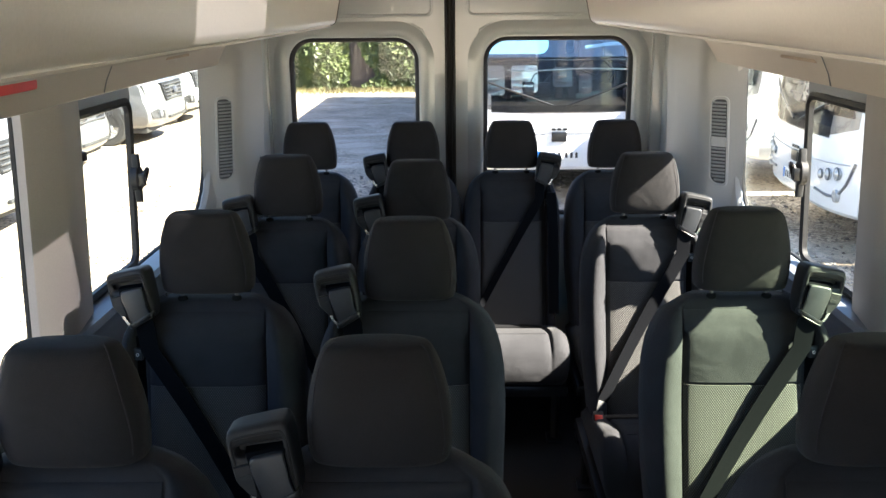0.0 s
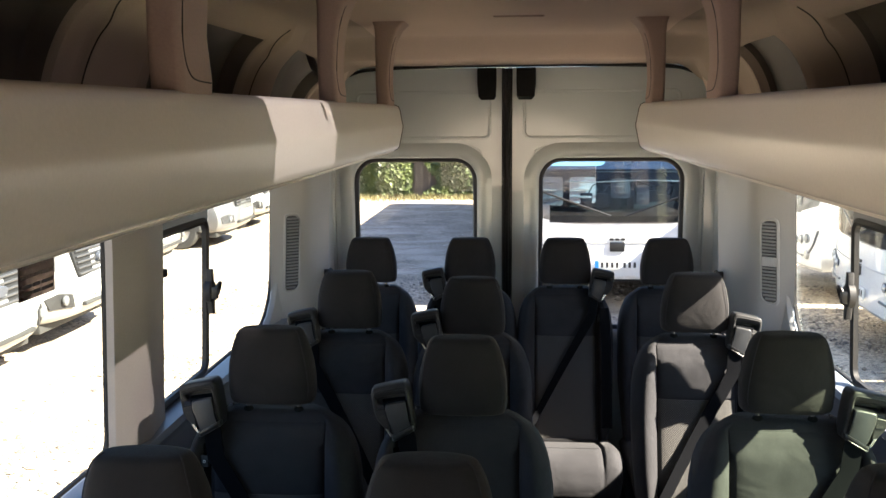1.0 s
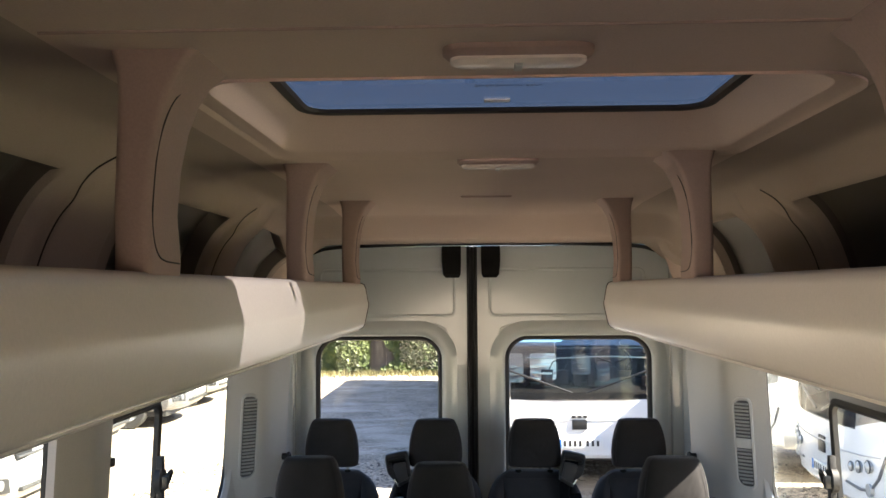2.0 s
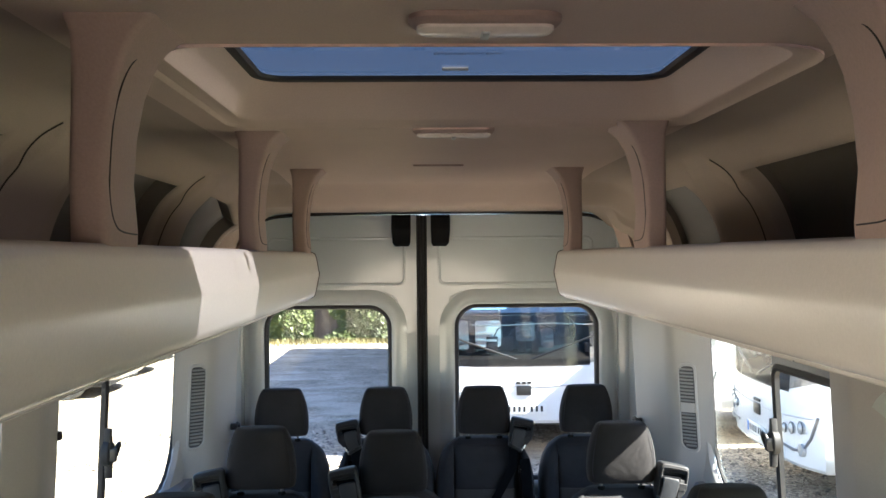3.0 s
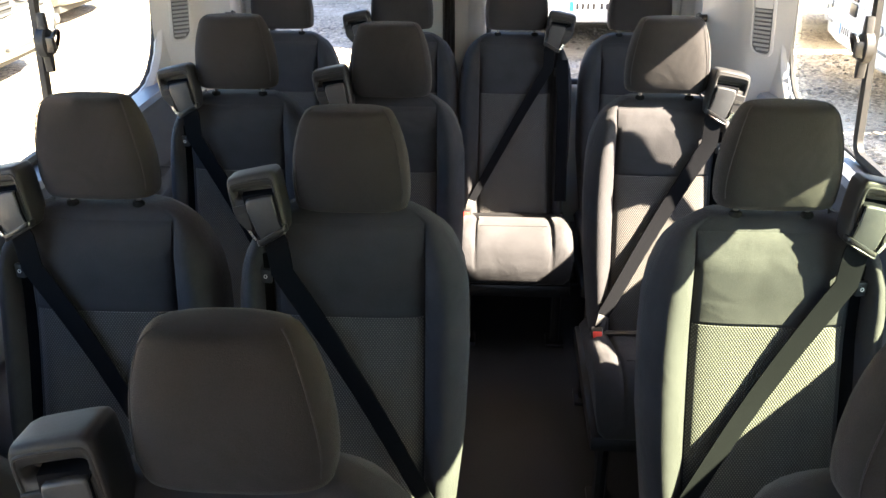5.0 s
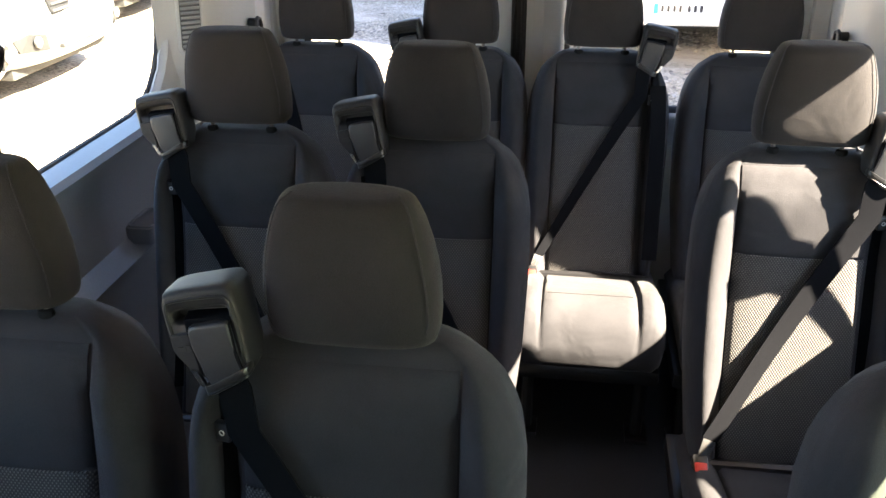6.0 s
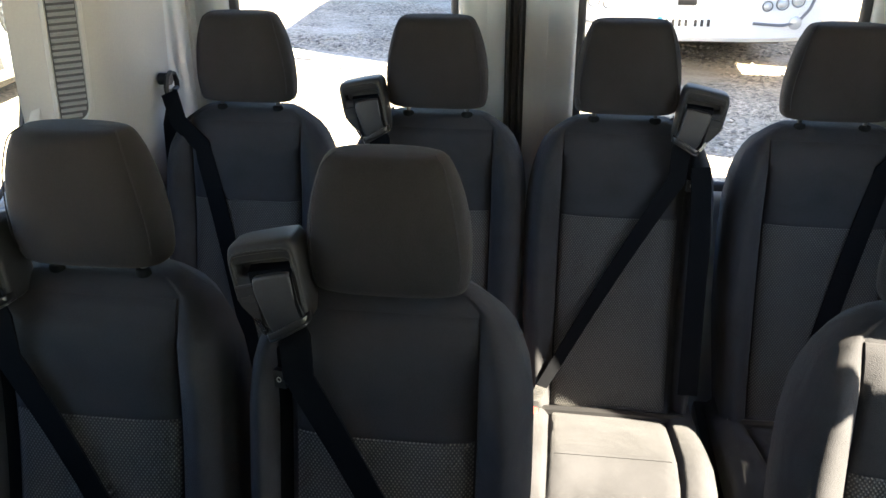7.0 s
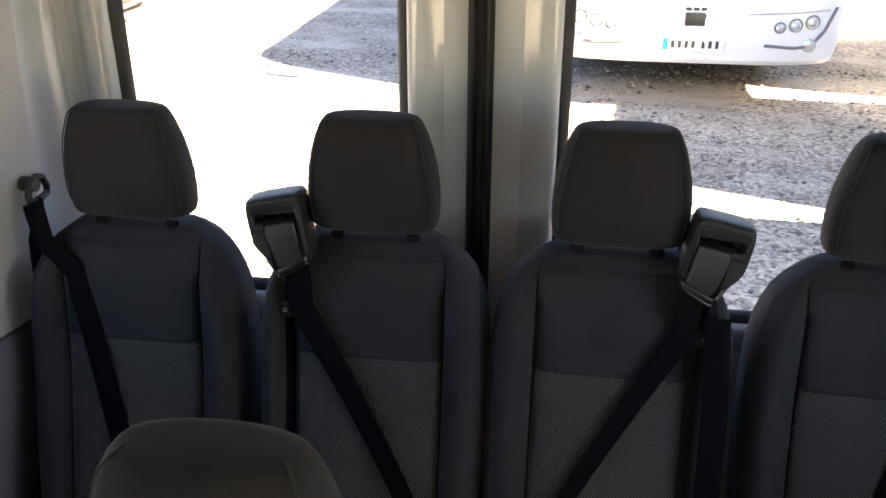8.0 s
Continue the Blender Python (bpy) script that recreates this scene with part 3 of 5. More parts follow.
def dome_light(y):
    d = thing("dome_light", "oval ceiling light with a clear ribbed lens, switched off", "ceiling light", pose(0.036, y, CEIL), group="ceiling lights")
    bm = bmesh.new()
    rows = []
    for o, z in ((0.0, 0.001), (0.0, -0.006), (-0.006, -0.012), (-0.014, -0.013)):
        rows.append([(u, v, z) for u, v in rounded(-0.089 - o, -0.032 - o, 0.089 + o, 0.032 + o, 0.028, 7)])
    loft(bm, rows)
    part("bezel", bm, STRAP_TRIM, d)
    bm = bmesh.new()
    rows = []
    for o, z in ((0.0, -0.011), (0.0, -0.016), (-0.006, -0.020)):
        rows.append([(u, v, z) for u, v in rounded(-0.080 - o, -0.021 - o, 0.080 + o, 0.021 + o, 0.017, 6)])
    loft(bm, rows)
    part("lens", bm, LAMP_PLASTIC, d, "clear ribbed lens")
    bm = bmesh.new()
    box(bm, (-0.005, -0.014, -0.0235), (0.005, 0.014, -0.010), 0.002)
    part("switch", bm, TRIM, d)
    return d


dome_light(1.278)
dome_light(2.170)
slot = thing("roof_slot", "narrow pull slot in the headliner", "slot")
bm = bmesh.new()
ring(bm, -0.053, 2.919, 0.095, 2.931, 0.005, ((0.005, 0.001), (0.002, -0.004), (-0.001, -0.003), (-0.001, 0.001)), lambda u, v, d: (u, v, CEIL + d))
part("slot_lip", bm, STRAP_TRIM, slot)
bm = bmesh.new()
box(bm, (-0.052, 2.920, CEIL - 0.001), (0.094, 2.930, CEIL + 0.004))
part("slot_recess", bm, BLACK_PLASTIC, slot, "dark slot")


# ---- luggage racks ----
def luggage_rack(side):
    rack = thing("luggage_rack", "beige plastic overhead luggage rack along the window side", "luggage rack", group="overhead luggage racks")
    s = side
    x0 = RX
    END = 3.20
    UP = 0.012
    prof = [(0.434, 1.688), (0.416, 1.690), (0.404, 1.684), (0.399, 1.672), (0.392, 1.632), (0.3895, 1.622), (0.390, 1.612), (0.402, 1.556), (0.406, 1.546), (0.413, 1.540), (0.424, 1.538), (0.434, 1.544), (0.50, 1.552), (0.66, 1.540), (0.665, 1.556), (0.50, 1.572), (0.445, 1.585), (0.430, 1.63), (0.440, 1.68)]
    bm = bmesh.new()
    rows = []
    for y in (-1.9, 0.0, 1.2, 2.2, 3.0, END - 0.02):
        rows.append([(x0 + s * x, y, z + UP) for x, z in prof])
    loft(bm, rows)
    part("rack_body", bm, BIN, rack, sharp=60)
    bm = bmesh.new()
    tray = ((0.4435, 1.680), (0.4345, 1.632), (0.449, 1.589), (0.502, 1.576), (0.668, 1.560), (0.72, 1.560), (0.72, 1.566), (0.668, 1.566), (0.504, 1.582), (0.454, 1.595), (0.4395, 1.634), (0.4485, 1.681))
    loft(bm, [[(x0 + s * x, y, z + UP) for x, z in tray] for y in (-1.9, 1.0, END - 0.03)])
    part("rack_mat", bm, DARK_CARPET, rack, "dark carpet inside the rack")
    bm = bmesh.new()
    tube(bm, [(x0 + s * 0.424, y, 1.5362 + UP) for y in (-1.9, 0.5, 2.0, END - 0.02)], 0.0040, 6)
    part("lower_lip", bm, BIN, rack, "thin pale lip")
    # Flat end moulding behind a dark joint.
    outer = prof[:14] + [(0.66, 1.60), (0.55, 1.64), (0.47, 1.672)]
    cx, cz = 0.52, 1.60
    bm = bmesh.new()
    loft(bm, [[(x0 + s * (cx + (x - cx) * k), y, cz + UP + (z - cz) * k) for x, z in outer] for y, k in ((END - 0.014, 0.998), (END - 0.013, 1.004), (END + 0.002, 1.004), (END + 0.007, 0.97))])
    part("end_cap", bm, BIN, rack)
    bm = bmesh.new()
    loft(bm, [[(x0 + s * (cx + (x - cx) * k), y, cz + UP + (z - cz) * k) for x, z in outer] for y, k in ((END - 0.0200, 1.016), (END - 0.0150, 1.016))])
    part("end_gap", bm, RUBBER, rack, "dark joint before the end moulding")
    # Supports that rise to the headliner.
    for y in ((1.305, 2.245, 3.080) if s < 0 else (1.150, 2.130, 3.070)):
        bm = bmesh.new()
        rows = []
        for z, xin, xout, hw in ((1.675, 0.410, 0.454, 0.056), (1.70, 0.409, 0.454, 0.056), (1.76, 0.413, 0.456, 0.054), (1.82, 0.410, 0.456, 0.054), (1.87, 0.403, 0.456, 0.056), (1.905, 0.394, 0.456, 0.059), (1.935, 0.380, 0.458, 0.064), (1.958, 0.358, 0.464, 0.072)):
            o = rounded(xin, -hw, xout, hw, 0.010, 4)
            rows.append([(x0 + s * u, y + v + 0.02 * max(0.0, (z - 1.76) / 0.2) ** 1.5, z + UP * (1.955 - z) / 0.28 + 0.006) for u, v in o])
        loft(bm, rows)
        sup = part("support", bm, STRAP_TRIM, rack, "padded beige support pillar", sharp=60)
        bm = bmesh.new()
        pts = [(x0 + s * (u - 0.0005), y + v * 0.92 + 0.02 * max(0.0, (z - 1.76) / 0.2) ** 1.5, z + UP * (1.955 - z) / 0.28 + 0.006) for u, v, z in ((0.3860, 0.046, 1.926), (0.3885, 0.010, 1.923), (0.3935, -0.026, 1.908), (0.4005, -0.044, 1.878), (0.4090, -0.047, 1.830), (0.4125, -0.047, 1.76), (0.411, -0.046, 1.725), (0.4095, -0.034, 1.706), (0.4088, -0.010, 1.699), (0.4088, 0.045, 1.697))]
        pts = smooth_run(pts)
        tube(bm, pts, 0.0010, 5)
        part("stitched_seam", bm, RUBBER, sup, "dark seam line")
    # Lining between rack and window heads.
    bm = bmesh.new()
    rows = []
    for y in (-1.9, 0.5, 2.0, 3.3, 3.56):
        rows.append([(x0 + s * x, y, z) for x, z in ((0.66, 1.548), (0.72, 1.535), (0.80, 1.515), (0.838, 1.498), (0.856, 1.478), (0.876, 1.440), (0.892, 1.408), (0.902, 1.404 if s < 0 else 1.412), (0.912, 1.406 if s < 0 else 1.414), (0.940, 1.444), (0.958, 1.458), (0.958, 1.50), (0.70, 1.56))])
    loft(bm, rows)
    part("window_header", bm, HEADER, rack, "beige lining above the side windows")
    for y in (2.46, 1.05):
        bm = bmesh.new()
        tube(bm, [(x0 + s * x, y + dy, z) for x, z, dy in ((0.838, 1.498, 0.0), (0.856, 1.478, 0.0), (0.876, 1.440, 0.004), (0.890, 1.410, 0.018))], 0.0022, 5)
        part("joint", bm, LOW_TRIM, rack, "panel joint")
    return rack


luggage_rack(-1)
luggage_rack(1)


# Dark joint beside each rib.
for sd in (-1, 1):
    for a, b in RIBS[sd]:
        bm = bmesh.new()
        pts = []
        for t in range(24, 84, 6):
            x, z = cove(t)
            e = relief(sd, a + 0.014, t) + 0.002
            pts.append((0.02 + sd * (x - e * math.sin(radians(t))), a + 0.001 + 0.035 * max(0.0, (36 - t) / 12) ** 2, z - e * math.cos(radians(t))))
        tube(bm, smooth_run(pts), 0.0016, 5)
        structure("trim_rib_joint", bm, RUBBER, "dark joint beside an upper lining rib", "trim")

# Red emergency hammer on the header.
hammer = thing("emergency_hammer", "red plastic emergency hammer clipped above the window", "emergency hammer")
bm = bmesh.new()
box(bm, (WX - 0.880, 1.76, 1.458), (WX - 0.842, 2.014, 1.494), 0.009)
part("handle", bm, RED, hammer)
bm = bmesh.new()
box(bm, (WX - 0.886, 1.74, 1.445), (WX - 0.838, 1.765, 1.500), 0.006)
part("hammer_head", bm, BLACK_PLASTIC, hammer, "black hammer head")

# Printed exit notice on the fixed side window.
notice = thing("exit_notice", "smoked window sticker with dark printed exit words", "sticker")
def glass_x(z):
    return WX - (wall_x(z) + 0.027)


zb, zt = 1.315, 1.398
bm = bmesh.new()
vs = [[bm.verts.new((glass_x(z) + d, y, z)) for y, z in ((1.78, zb), (1.915, zb), (1.915, zt), (1.78, zt))] for d in (0.0, 0.0012)]
for a, b in ((0, 1), (1, 2), (2, 3), (3, 0)):
    bm.faces.new((vs[0][a], vs[0][b], vs[1][b], vs[1][a]))
bm.faces.new(vs[0]), bm.faces.new(vs[1][::-1])
part("sheet", bm, FILM, notice, "smoked see-through film", smooth=False)
lean = math.degrees(math.atan2(wall_x(zb) - wall_x(zt), zt - zb))
for k, words in enumerate(("EMERGENCY EXIT", "SALIDA DE EMERGENCIA")):
    zz = 1.383 - 0.021 * k
    lettering("lettering", words, 0.0155 if k == 0 else 0.0112, Matrix.Translation((glass_x(zz) + 0.0022, 1.8475, zz)) @ Euler((radians(90), 0, radians(90))).to_matrix().to_4x4(), STICKER_BLACK, notice, "dark printed words")
for k in range(2):
    zz = 1.342 - 0.014 * k
    for a, b in ((1.79, 1.822), (1.828, 1.855), (1.861, 1.905)):
        bm = bmesh.new()
        box(bm, (glass_x(zz) + 0.001, a, zz - 0.0035), (glass_x(zz) + 0.003, b, zz + 0.0035))
        part("text_bar", bm, STICKER_BLACK, notice, "small unreadable print")


# ---- seats ----
def lerp(rows, v):
    return float(np.interp(v, [r[0] for r in rows], [r[1] for r in rows]))


BASE = ((0.30, -0.215), (0.40, -0.175), (0.55, -0.124), (0.66, -0.0905), (0.72, -0.0740), (0.77, -0.0630), (0.82, -0.0555), (0.88, -0.0465), (0.92, -0.030), (0.945, -0.012), (0.955, 0.006))
HALF = ((0.30, 0.184), (0.40, 0.196), (0.55, 0.213), (0.70, 0.219), (0.80, 0.217), (0.86, 0.207), (0.90, 0.189), (0.93, 0.163), (0.948, 0.134), (0.955, 0.116))
SEAM = 0.136
PANEL_Z = 0.772       # where the patterned insert meets the plain upper panel


def back_front(x, z, b=0):
    """Front surface of the backrest; b: the side where a sunk channel takes the belt."""
    w, a = lerp(HALF, z), abs(x)
    y = lerp(BASE, z)
    fade = max(0.0, min(1.0, (0.950 - z) / 0.075)) ** 1.5
    s = min(SEAM, w - 0.016)
    if a <= s:
        y -= (0.010 * (1 - (a / s) ** 4) - 0.002) * fade
        y += 0.002 * (1 + fade) * math.exp(-((s - a) / 0.0040) ** 2)
    else:
        f = min(1.0, (a - s) / max(w - s, 0.02))
        y -= 0.036 * math.sin(math.pi * min(f * 0.75 + 0.03, 1)) * fade
        y += 0.002 * (1 + fade) * math.exp(-((a - s) / 0.0040) ** 2) + (0.018 + 0.032 * fade) * f ** 4
        if x * b > 0:
            y += 0.050 * math.exp(-(((a - s) - 0.020) / 0.014) ** 2)
    return y


def patch(fn, us, vs, lift, thick=0.004):
    """A closed sheet on a surface fn(u, v, lift)."""
    bm = bmesh.new()
    rows = []
    for v in vs:
        rows.append([fn(u, v, lift) for u in us] + [fn(u, v, lift - thick) for u in us[::-1]])
    return loft(bm, rows)


def cushion_top(x, y):
    a = abs(x)
    z = lerp(((-0.545, 0.330), (-0.535, 0.372), (-0.515, 0.403), (-0.48, 0.424), (-0.42, 0.430), (-0.30, 0.398), (-0.20, 0.365), (-0.10, 0.345)), y)
    if a > SEAM:
        f = (a - SEAM) / 0.086
        z += 0.014 * math.sin(math.pi * min(f, 1) * 0.7) - 0.055 * f ** 3.5
        z -= 0.010 * math.exp(-((a - SEAM) / 0.006) ** 2)
    else:
        z -= 0.010 * math.exp(-((SEAM - a) / 0.006) ** 2)
    return z


def smooth_ring(corners, n=4):
    """A closed curve through corner points."""
    out, m = [], len(corners)
    for k in range(m):
        p0, p1, p2, p3 = (Vector(corners[(k + j - 1) % m]) for j in range(4))
        for i in range(n):
            t = i / n
            out.append(0.5 * (2 * p1 + (p2 - p0) * t + (2 * p0 - 5 * p1 + 4 * p2 - p3) * t * t + (3 * p1 - p0 - 3 * p2 + p3) * t ** 3))
    return out


def headrest_mesh(sink):
    """Padded headrest: narrow top, flat front with soft flanks."""
    bm = bmesh.new()
    rows = []
    for t, w, d in ((0, 0.091, 0.033), (0.010, 0.0975, 0.043), (0.028, 0.1020, 0.049), (0.08, 0.1050, 0.053), (0.20, 0.1070, 0.055), (0.38, 0.1065, 0.056), (0.55, 0.1030, 0.054), (0.70, 0.0970, 0.051), (0.83, 0.0895, 0.047), (0.91, 0.0830, 0.043), (0.955, 0.0785, 0.039), (0.980, 0.0740, 0.034), (0.994, 0.0680, 0.028), (1.0, 0.060, 0.021)):
        z = 0.975 - sink + 0.188 * t
        y = 0.020 - 0.010 * t
        ring_pts = []
        for k in range(48):
            a = 2 * math.pi * k / 48
            c, q = math.cos(a), math.sin(a)
            n = 3.3 if q < 0 else 2.3
            ring_pts.append((w * math.copysign(abs(c) ** (2 / n), c), y + d * math.copysign(abs(q) ** (2 / n), q), z))
        rows.append(ring_pts)
    return loft(bm, rows)


def draped(a, b, n=16, lift=0.007):
    """Points from a to b across the backrest's front."""
    out = []
    for k in range(n + 1):
        x, z = a[0] + (b[0] - a[0]) * k / n, a[1] + (b[1] - a[1]) * k / n
        y = min(back_front(x + e, z) for e in (-0.02, 0, 0.02)) if abs(x) < lerp(HALF, z) - 0.012 else back_front(math.copysign(lerp(HALF, z) - 0.012, x), z)
        out.append((x, y - lift, z))
    # A strap under tension bridges hollows.
    for _ in range(12):
        for k in range(1, n):
            mid = (out[k - 1][1] + out[k + 1][1]) / 2
            if mid < out[k][1]:
                out[k] = (out[k][0], mid, out[k][2])
    return out


SEAT_LABEL = "charcoal fabric minibus seat with patterned insert and headrest"


def make_seat(b, label=SEAT_LABEL, hanging=False, wide=1.0, sink=0.0):
    """A single minibus seat that faces the front; b: side of its belt tower (-1, 1, or 0 for none); wide: its relative width; sink: how far the headrest is pushed down."""
    def fit(bm):
        for v in bm.verts:
            v.co.x *= wide
        return bm

    s = thing("minibus_seat", label, "seat", group="minibus seats")
    bm = bmesh.new()
    rows = []
    zs = (0.30, 0.36, 0.44, 0.50, 0.55, 0.60, 0.66, 0.69, 0.72, 0.745, 0.77, 0.795, 0.82, 0.85, 0.88, 0.905, 0.925, 0.938, 0.948, 0.955)
    for z in zs:
        w = lerp(HALF, z)
        g = min(SEAM, w - 0.016)
        half = [g * k for k in (0.2, 0.4, 0.6, 0.8)] + [g - 0.011, g - 0.006, g - 0.003, g, g + 0.003, g + 0.007] + [g + 0.007 + (w - g - 0.007) * k for k in (0.07, 0.14, 0.21, 0.28, 0.36, 0.44, 0.52, 0.6, 0.7, 0.8, 0.91, 1.0)]
        xs = [-x for x in half[::-1]] + [0.0] + half
        front = [(x, back_front(x, z, b), z) for x in xs]
        back = 0.085 - 0.030 * max(0, (z - 0.88) / 0.075) ** 2
        edge = back_front(w, z)
        mid = edge + (back - edge) * 0.55
        rear = [(w * 0.985, mid, z), (w * 0.80, back, z), (0, back + 0.006, z), (-w * 0.80, back, z), (-w * 0.985, mid, z)]
        rows.append(front + rear)
    loft(bm, rows)
    part("backrest", fit(bm), FABRIC, s, sharp=70)
    us = [SEAM * 0.978 * k / 10 for k in range(-10, 11)]
    part("upper_panel", fit(patch(lambda u, v, e: (u, back_front(u, v) - e, v), us, [PANEL_Z + 0.004 + (0.930 - PANEL_Z) * k / 12 for k in range(13)], 0.0034)), FABRIC, s, sharp=70)
    part("insert", fit(patch(lambda u, v, e: (u, back_front(u, v) - e, v), us, [0.375 + (PANEL_Z - 0.378) * k / 16 for k in range(17)], 0.0036)), WEAVE, s, "grey patterned woven insert", sharp=70)
    # Cushion.
    bm = bmesh.new()
    rows = []
    for y in (-0.546, -0.541, -0.530, -0.512, -0.48, -0.42, -0.34, -0.24, -0.15, -0.08):
        k = 0.94 if y < -0.545 else 0.98 if y < -0.535 else 1
        half = [SEAM * q for q in (0.25, 0.5, 0.75)] + [SEAM - 0.011, SEAM - 0.005, SEAM, SEAM + 0.005, SEAM + 0.011, 0.15, 0.165, 0.18, 0.193, 0.203, 0.21]
        xs = [-x * k for x in half[::-1]] + [0.0] + [x * k for x in half]
        low = 0.270 + (0.02 if y < -0.545 else 0.01 if y < -0.535 else 0)
        rows.append([(x, y, max(cushion_top(x, y), low + 0.02)) for x in xs] + [(0.200 * k, y, low + 0.02), (0.18 * k, y, low), (-0.18 * k, y, low), (-0.200 * k, y, low + 0.02)])
    loft(bm, rows)
    cushion = part("cushion", fit(bm), FABRIC, s, sharp=70)
    part("cushion_insert", fit(patch(lambda u, v, e: (u, v, cushion_top(u, v) + e), us, [-0.43 + 0.025 * k for k in range(9)], 0.0018)), FABRIC, cushion, sharp=70)
    bm = bmesh.new()
    tube(bm, [(-0.18, -0.205, 0.366), (0, -0.210, 0.372), (0.18, -0.205, 0.366)], 0.013, 8)
    part("rear_roll", fit(bm), BLACK_PLASTIC, cushion, "black trim at the foot of the backrest")
    # Headrest on two steel posts.
    head = part("headrest", headrest_mesh(sink), HEAD_FABRIC, s, sharp=60)
    for e in (-1, 1):
        bm = bmesh.new()
        tube(bm, smooth_run([(e * u, v, 0.975 - sink + 0.188 * t) for u, v, t in ((0.0885, -0.0144, 0.03), (0.0955, -0.0234, 0.20), (0.0950, -0.0268, 0.40), (0.0880, -0.0293, 0.68), (0.0790, -0.0242, 0.88), (0.0725, -0.0173, 0.965), (0.062, -0.0021, 1.003))], 5), 0.0011, 5)
        part("headrest_seam", bm, FABRIC, head)
    for x in (-0.0630, 0.0630):
        bm = bmesh.new()
        tube(bm, [(x, 0.010, 0.93), (x, 0.012, 0.99)], 0.0048, 8)
        part("headrest_post", bm, DARK_STEEL, head, "steel post")
        bm = bmesh.new()
        rows = [[(x + r * 1.5 * math.cos(2 * math.pi * j / 12), 0.008 + r * math.sin(2 * math.pi * j / 12), z) for j in range(12)] for z, r in ((0.946, 0.0078), (0.958, 0.0080), (0.962, 0.0070), (0.963, 0.0052))]
        loft(bm, rows)
        part("post_collar", bm, COLLAR, s, "black post collar")
    # Seat frame and legs.
    bm = bmesh.new()
    box(bm, (-0.19, -0.49, 0.200), (0.19, 0.06, 0.245), 0.012)
    part("seat_frame", bm, BLACK_PLASTIC, s, "black steel seat frame")
    for x in (-0.15, 0.15):
        bm = bmesh.new()
        tube(bm, [(x, -0.44, 0.21), (x, -0.43, 0.012)], 0.017, 8)
        box(bm, (x - 0.03, -0.47, 0.0), (x + 0.03, -0.39, 0.012), 0.003)
        part("leg", bm, BLACK_PLASTIC, s)
        bm = bmesh.new()
        tube(bm, [(x, -0.02, 0.21), (x, 0.03, 0.012)], 0.017, 8)
        box(bm, (x - 0.03, -0.01, 0.0), (x + 0.03, 0.07, 0.012), 0.003)
        part("leg", bm, BLACK_PLASTIC, s)
    if b:
        belt_tower(s, b, wide)
        m = tower_pose(b, wide)
        run = [(x * wide, y, z) for x, y, z in draped((b * 0.140, 0.890), (-b * 0.158, 0.425))]
        flat = Vector((0.84, 0, -0.54 * b))
        # Out of the guide's mouth, down its face, under the keeper and across the backrest.
        head_pts = [m @ Vector((-b * u * 0.84, v, z)) for u, v, z in ((0.008, -0.024, 0.034), (0.008, -0.050, 0.031), (0.009, -0.0575, 0.022), (0.013, -0.0595, -0.012), (0.020, -0.0600, -0.042), (0.025, -0.0600, -0.056))]
        bm = bmesh.new()
        ribbon(bm, head_pts + run[1:], lambda f: (0.040 if hanging else 0.046) - (0.016 if hanging else 0.014) * f + 0.016 * max(0.0, 1 - 5 * f), lambda k: Vector((1, 0, -0.12 * b)) if k < 3 else Vector((0.95, 0, -0.3 * b)) if k < 5 else flat)
        part("shoulder_belt", bm, BELT, s, "black webbing belt across the backrest")
        # The belt's other run, down the channel beside the cushioned panel.
        bm = bmesh.new()
        n = 10
        if hanging:
            pts = [(b * wide * (0.172 + 0.010 * min(1, k / 3)), back_front(b * 0.18, 0.885 - 0.45 * k / n) - 0.004 - 0.004 * min(1, k / 3), 0.885 - 0.46 * k / n) for k in range(n + 1)]
            ribbon(bm, pts, 0.040, (1, 0, 0))
        else:
            pts = [(b * wide * (0.160 + 0.003 * math.sin(k)), back_front(b * 0.158, 0.88 - 0.46 * k / n, b) - 0.012, 0.88 - 0.46 * k / n) for k in range(n + 1)]
            ribbon(bm, pts, 0.030, lambda k: (1, -0.5 * b + 0.25 * math.sin(k * 0.9), 0))
        part("lap_belt", bm, BELT, s, "black webbing hanging beside the seat")
        bm = bmesh.new()
        box(bm, (-0.011, -0.006, -0.014), (0.011, 0.004, 0.014), 0.003, pose(b * wide * 0.158, back_front(b * 0.158, 0.842, b) - 0.022, 0.842, 0, 0, 12 * b))
        tongue = part("belt_stop", bm, GUIDE_GREY, s, "grey plastic stop on the webbing")
        # White ring that paints a glint onto the stop.
        bm = bmesh.new()
        ring(bm, -0.003, -0.003, 0.003, 0.004, 0.001, ((0.0006, 0.0), (0.0006, 0.0015), (-0.0006, 0.0015), (-0.0006, 0.0)), lambda u, v, d: pose(b * wide * 0.158, back_front(b * 0.158, 0.842, b) - 0.028, 0.842, 0, 0, 12 * b) @ Vector((u, -d, v)), 2)
        part("stop_glint", bm, STICKER_WHITE, tongue, "small white painted glint")
        bm = bmesh.new()
        ribbon(bm, [(-b * 0.158 * wide, back_front(-b * 0.158, 0.425) - 0.008, 0.425), (-b * 0.166 * wide, -0.215, 0.405), (-b * 0.170 * wide, -0.222, 0.385)], 0.026, (1, 0.3, 0))
        part("belt_tongue", bm, STEEL, s, "steel belt tongue")
        bm = bmesh.new()
        box(bm, (-0.015, -0.024, -0.055), (0.015, 0.014, 0.012), 0.006, pose(-b * 0.176 * wide, -0.225, 0.385, 25, 0, 0))
        buckle = part("buckle", bm, BLACK_PLASTIC, s, "black belt buckle")
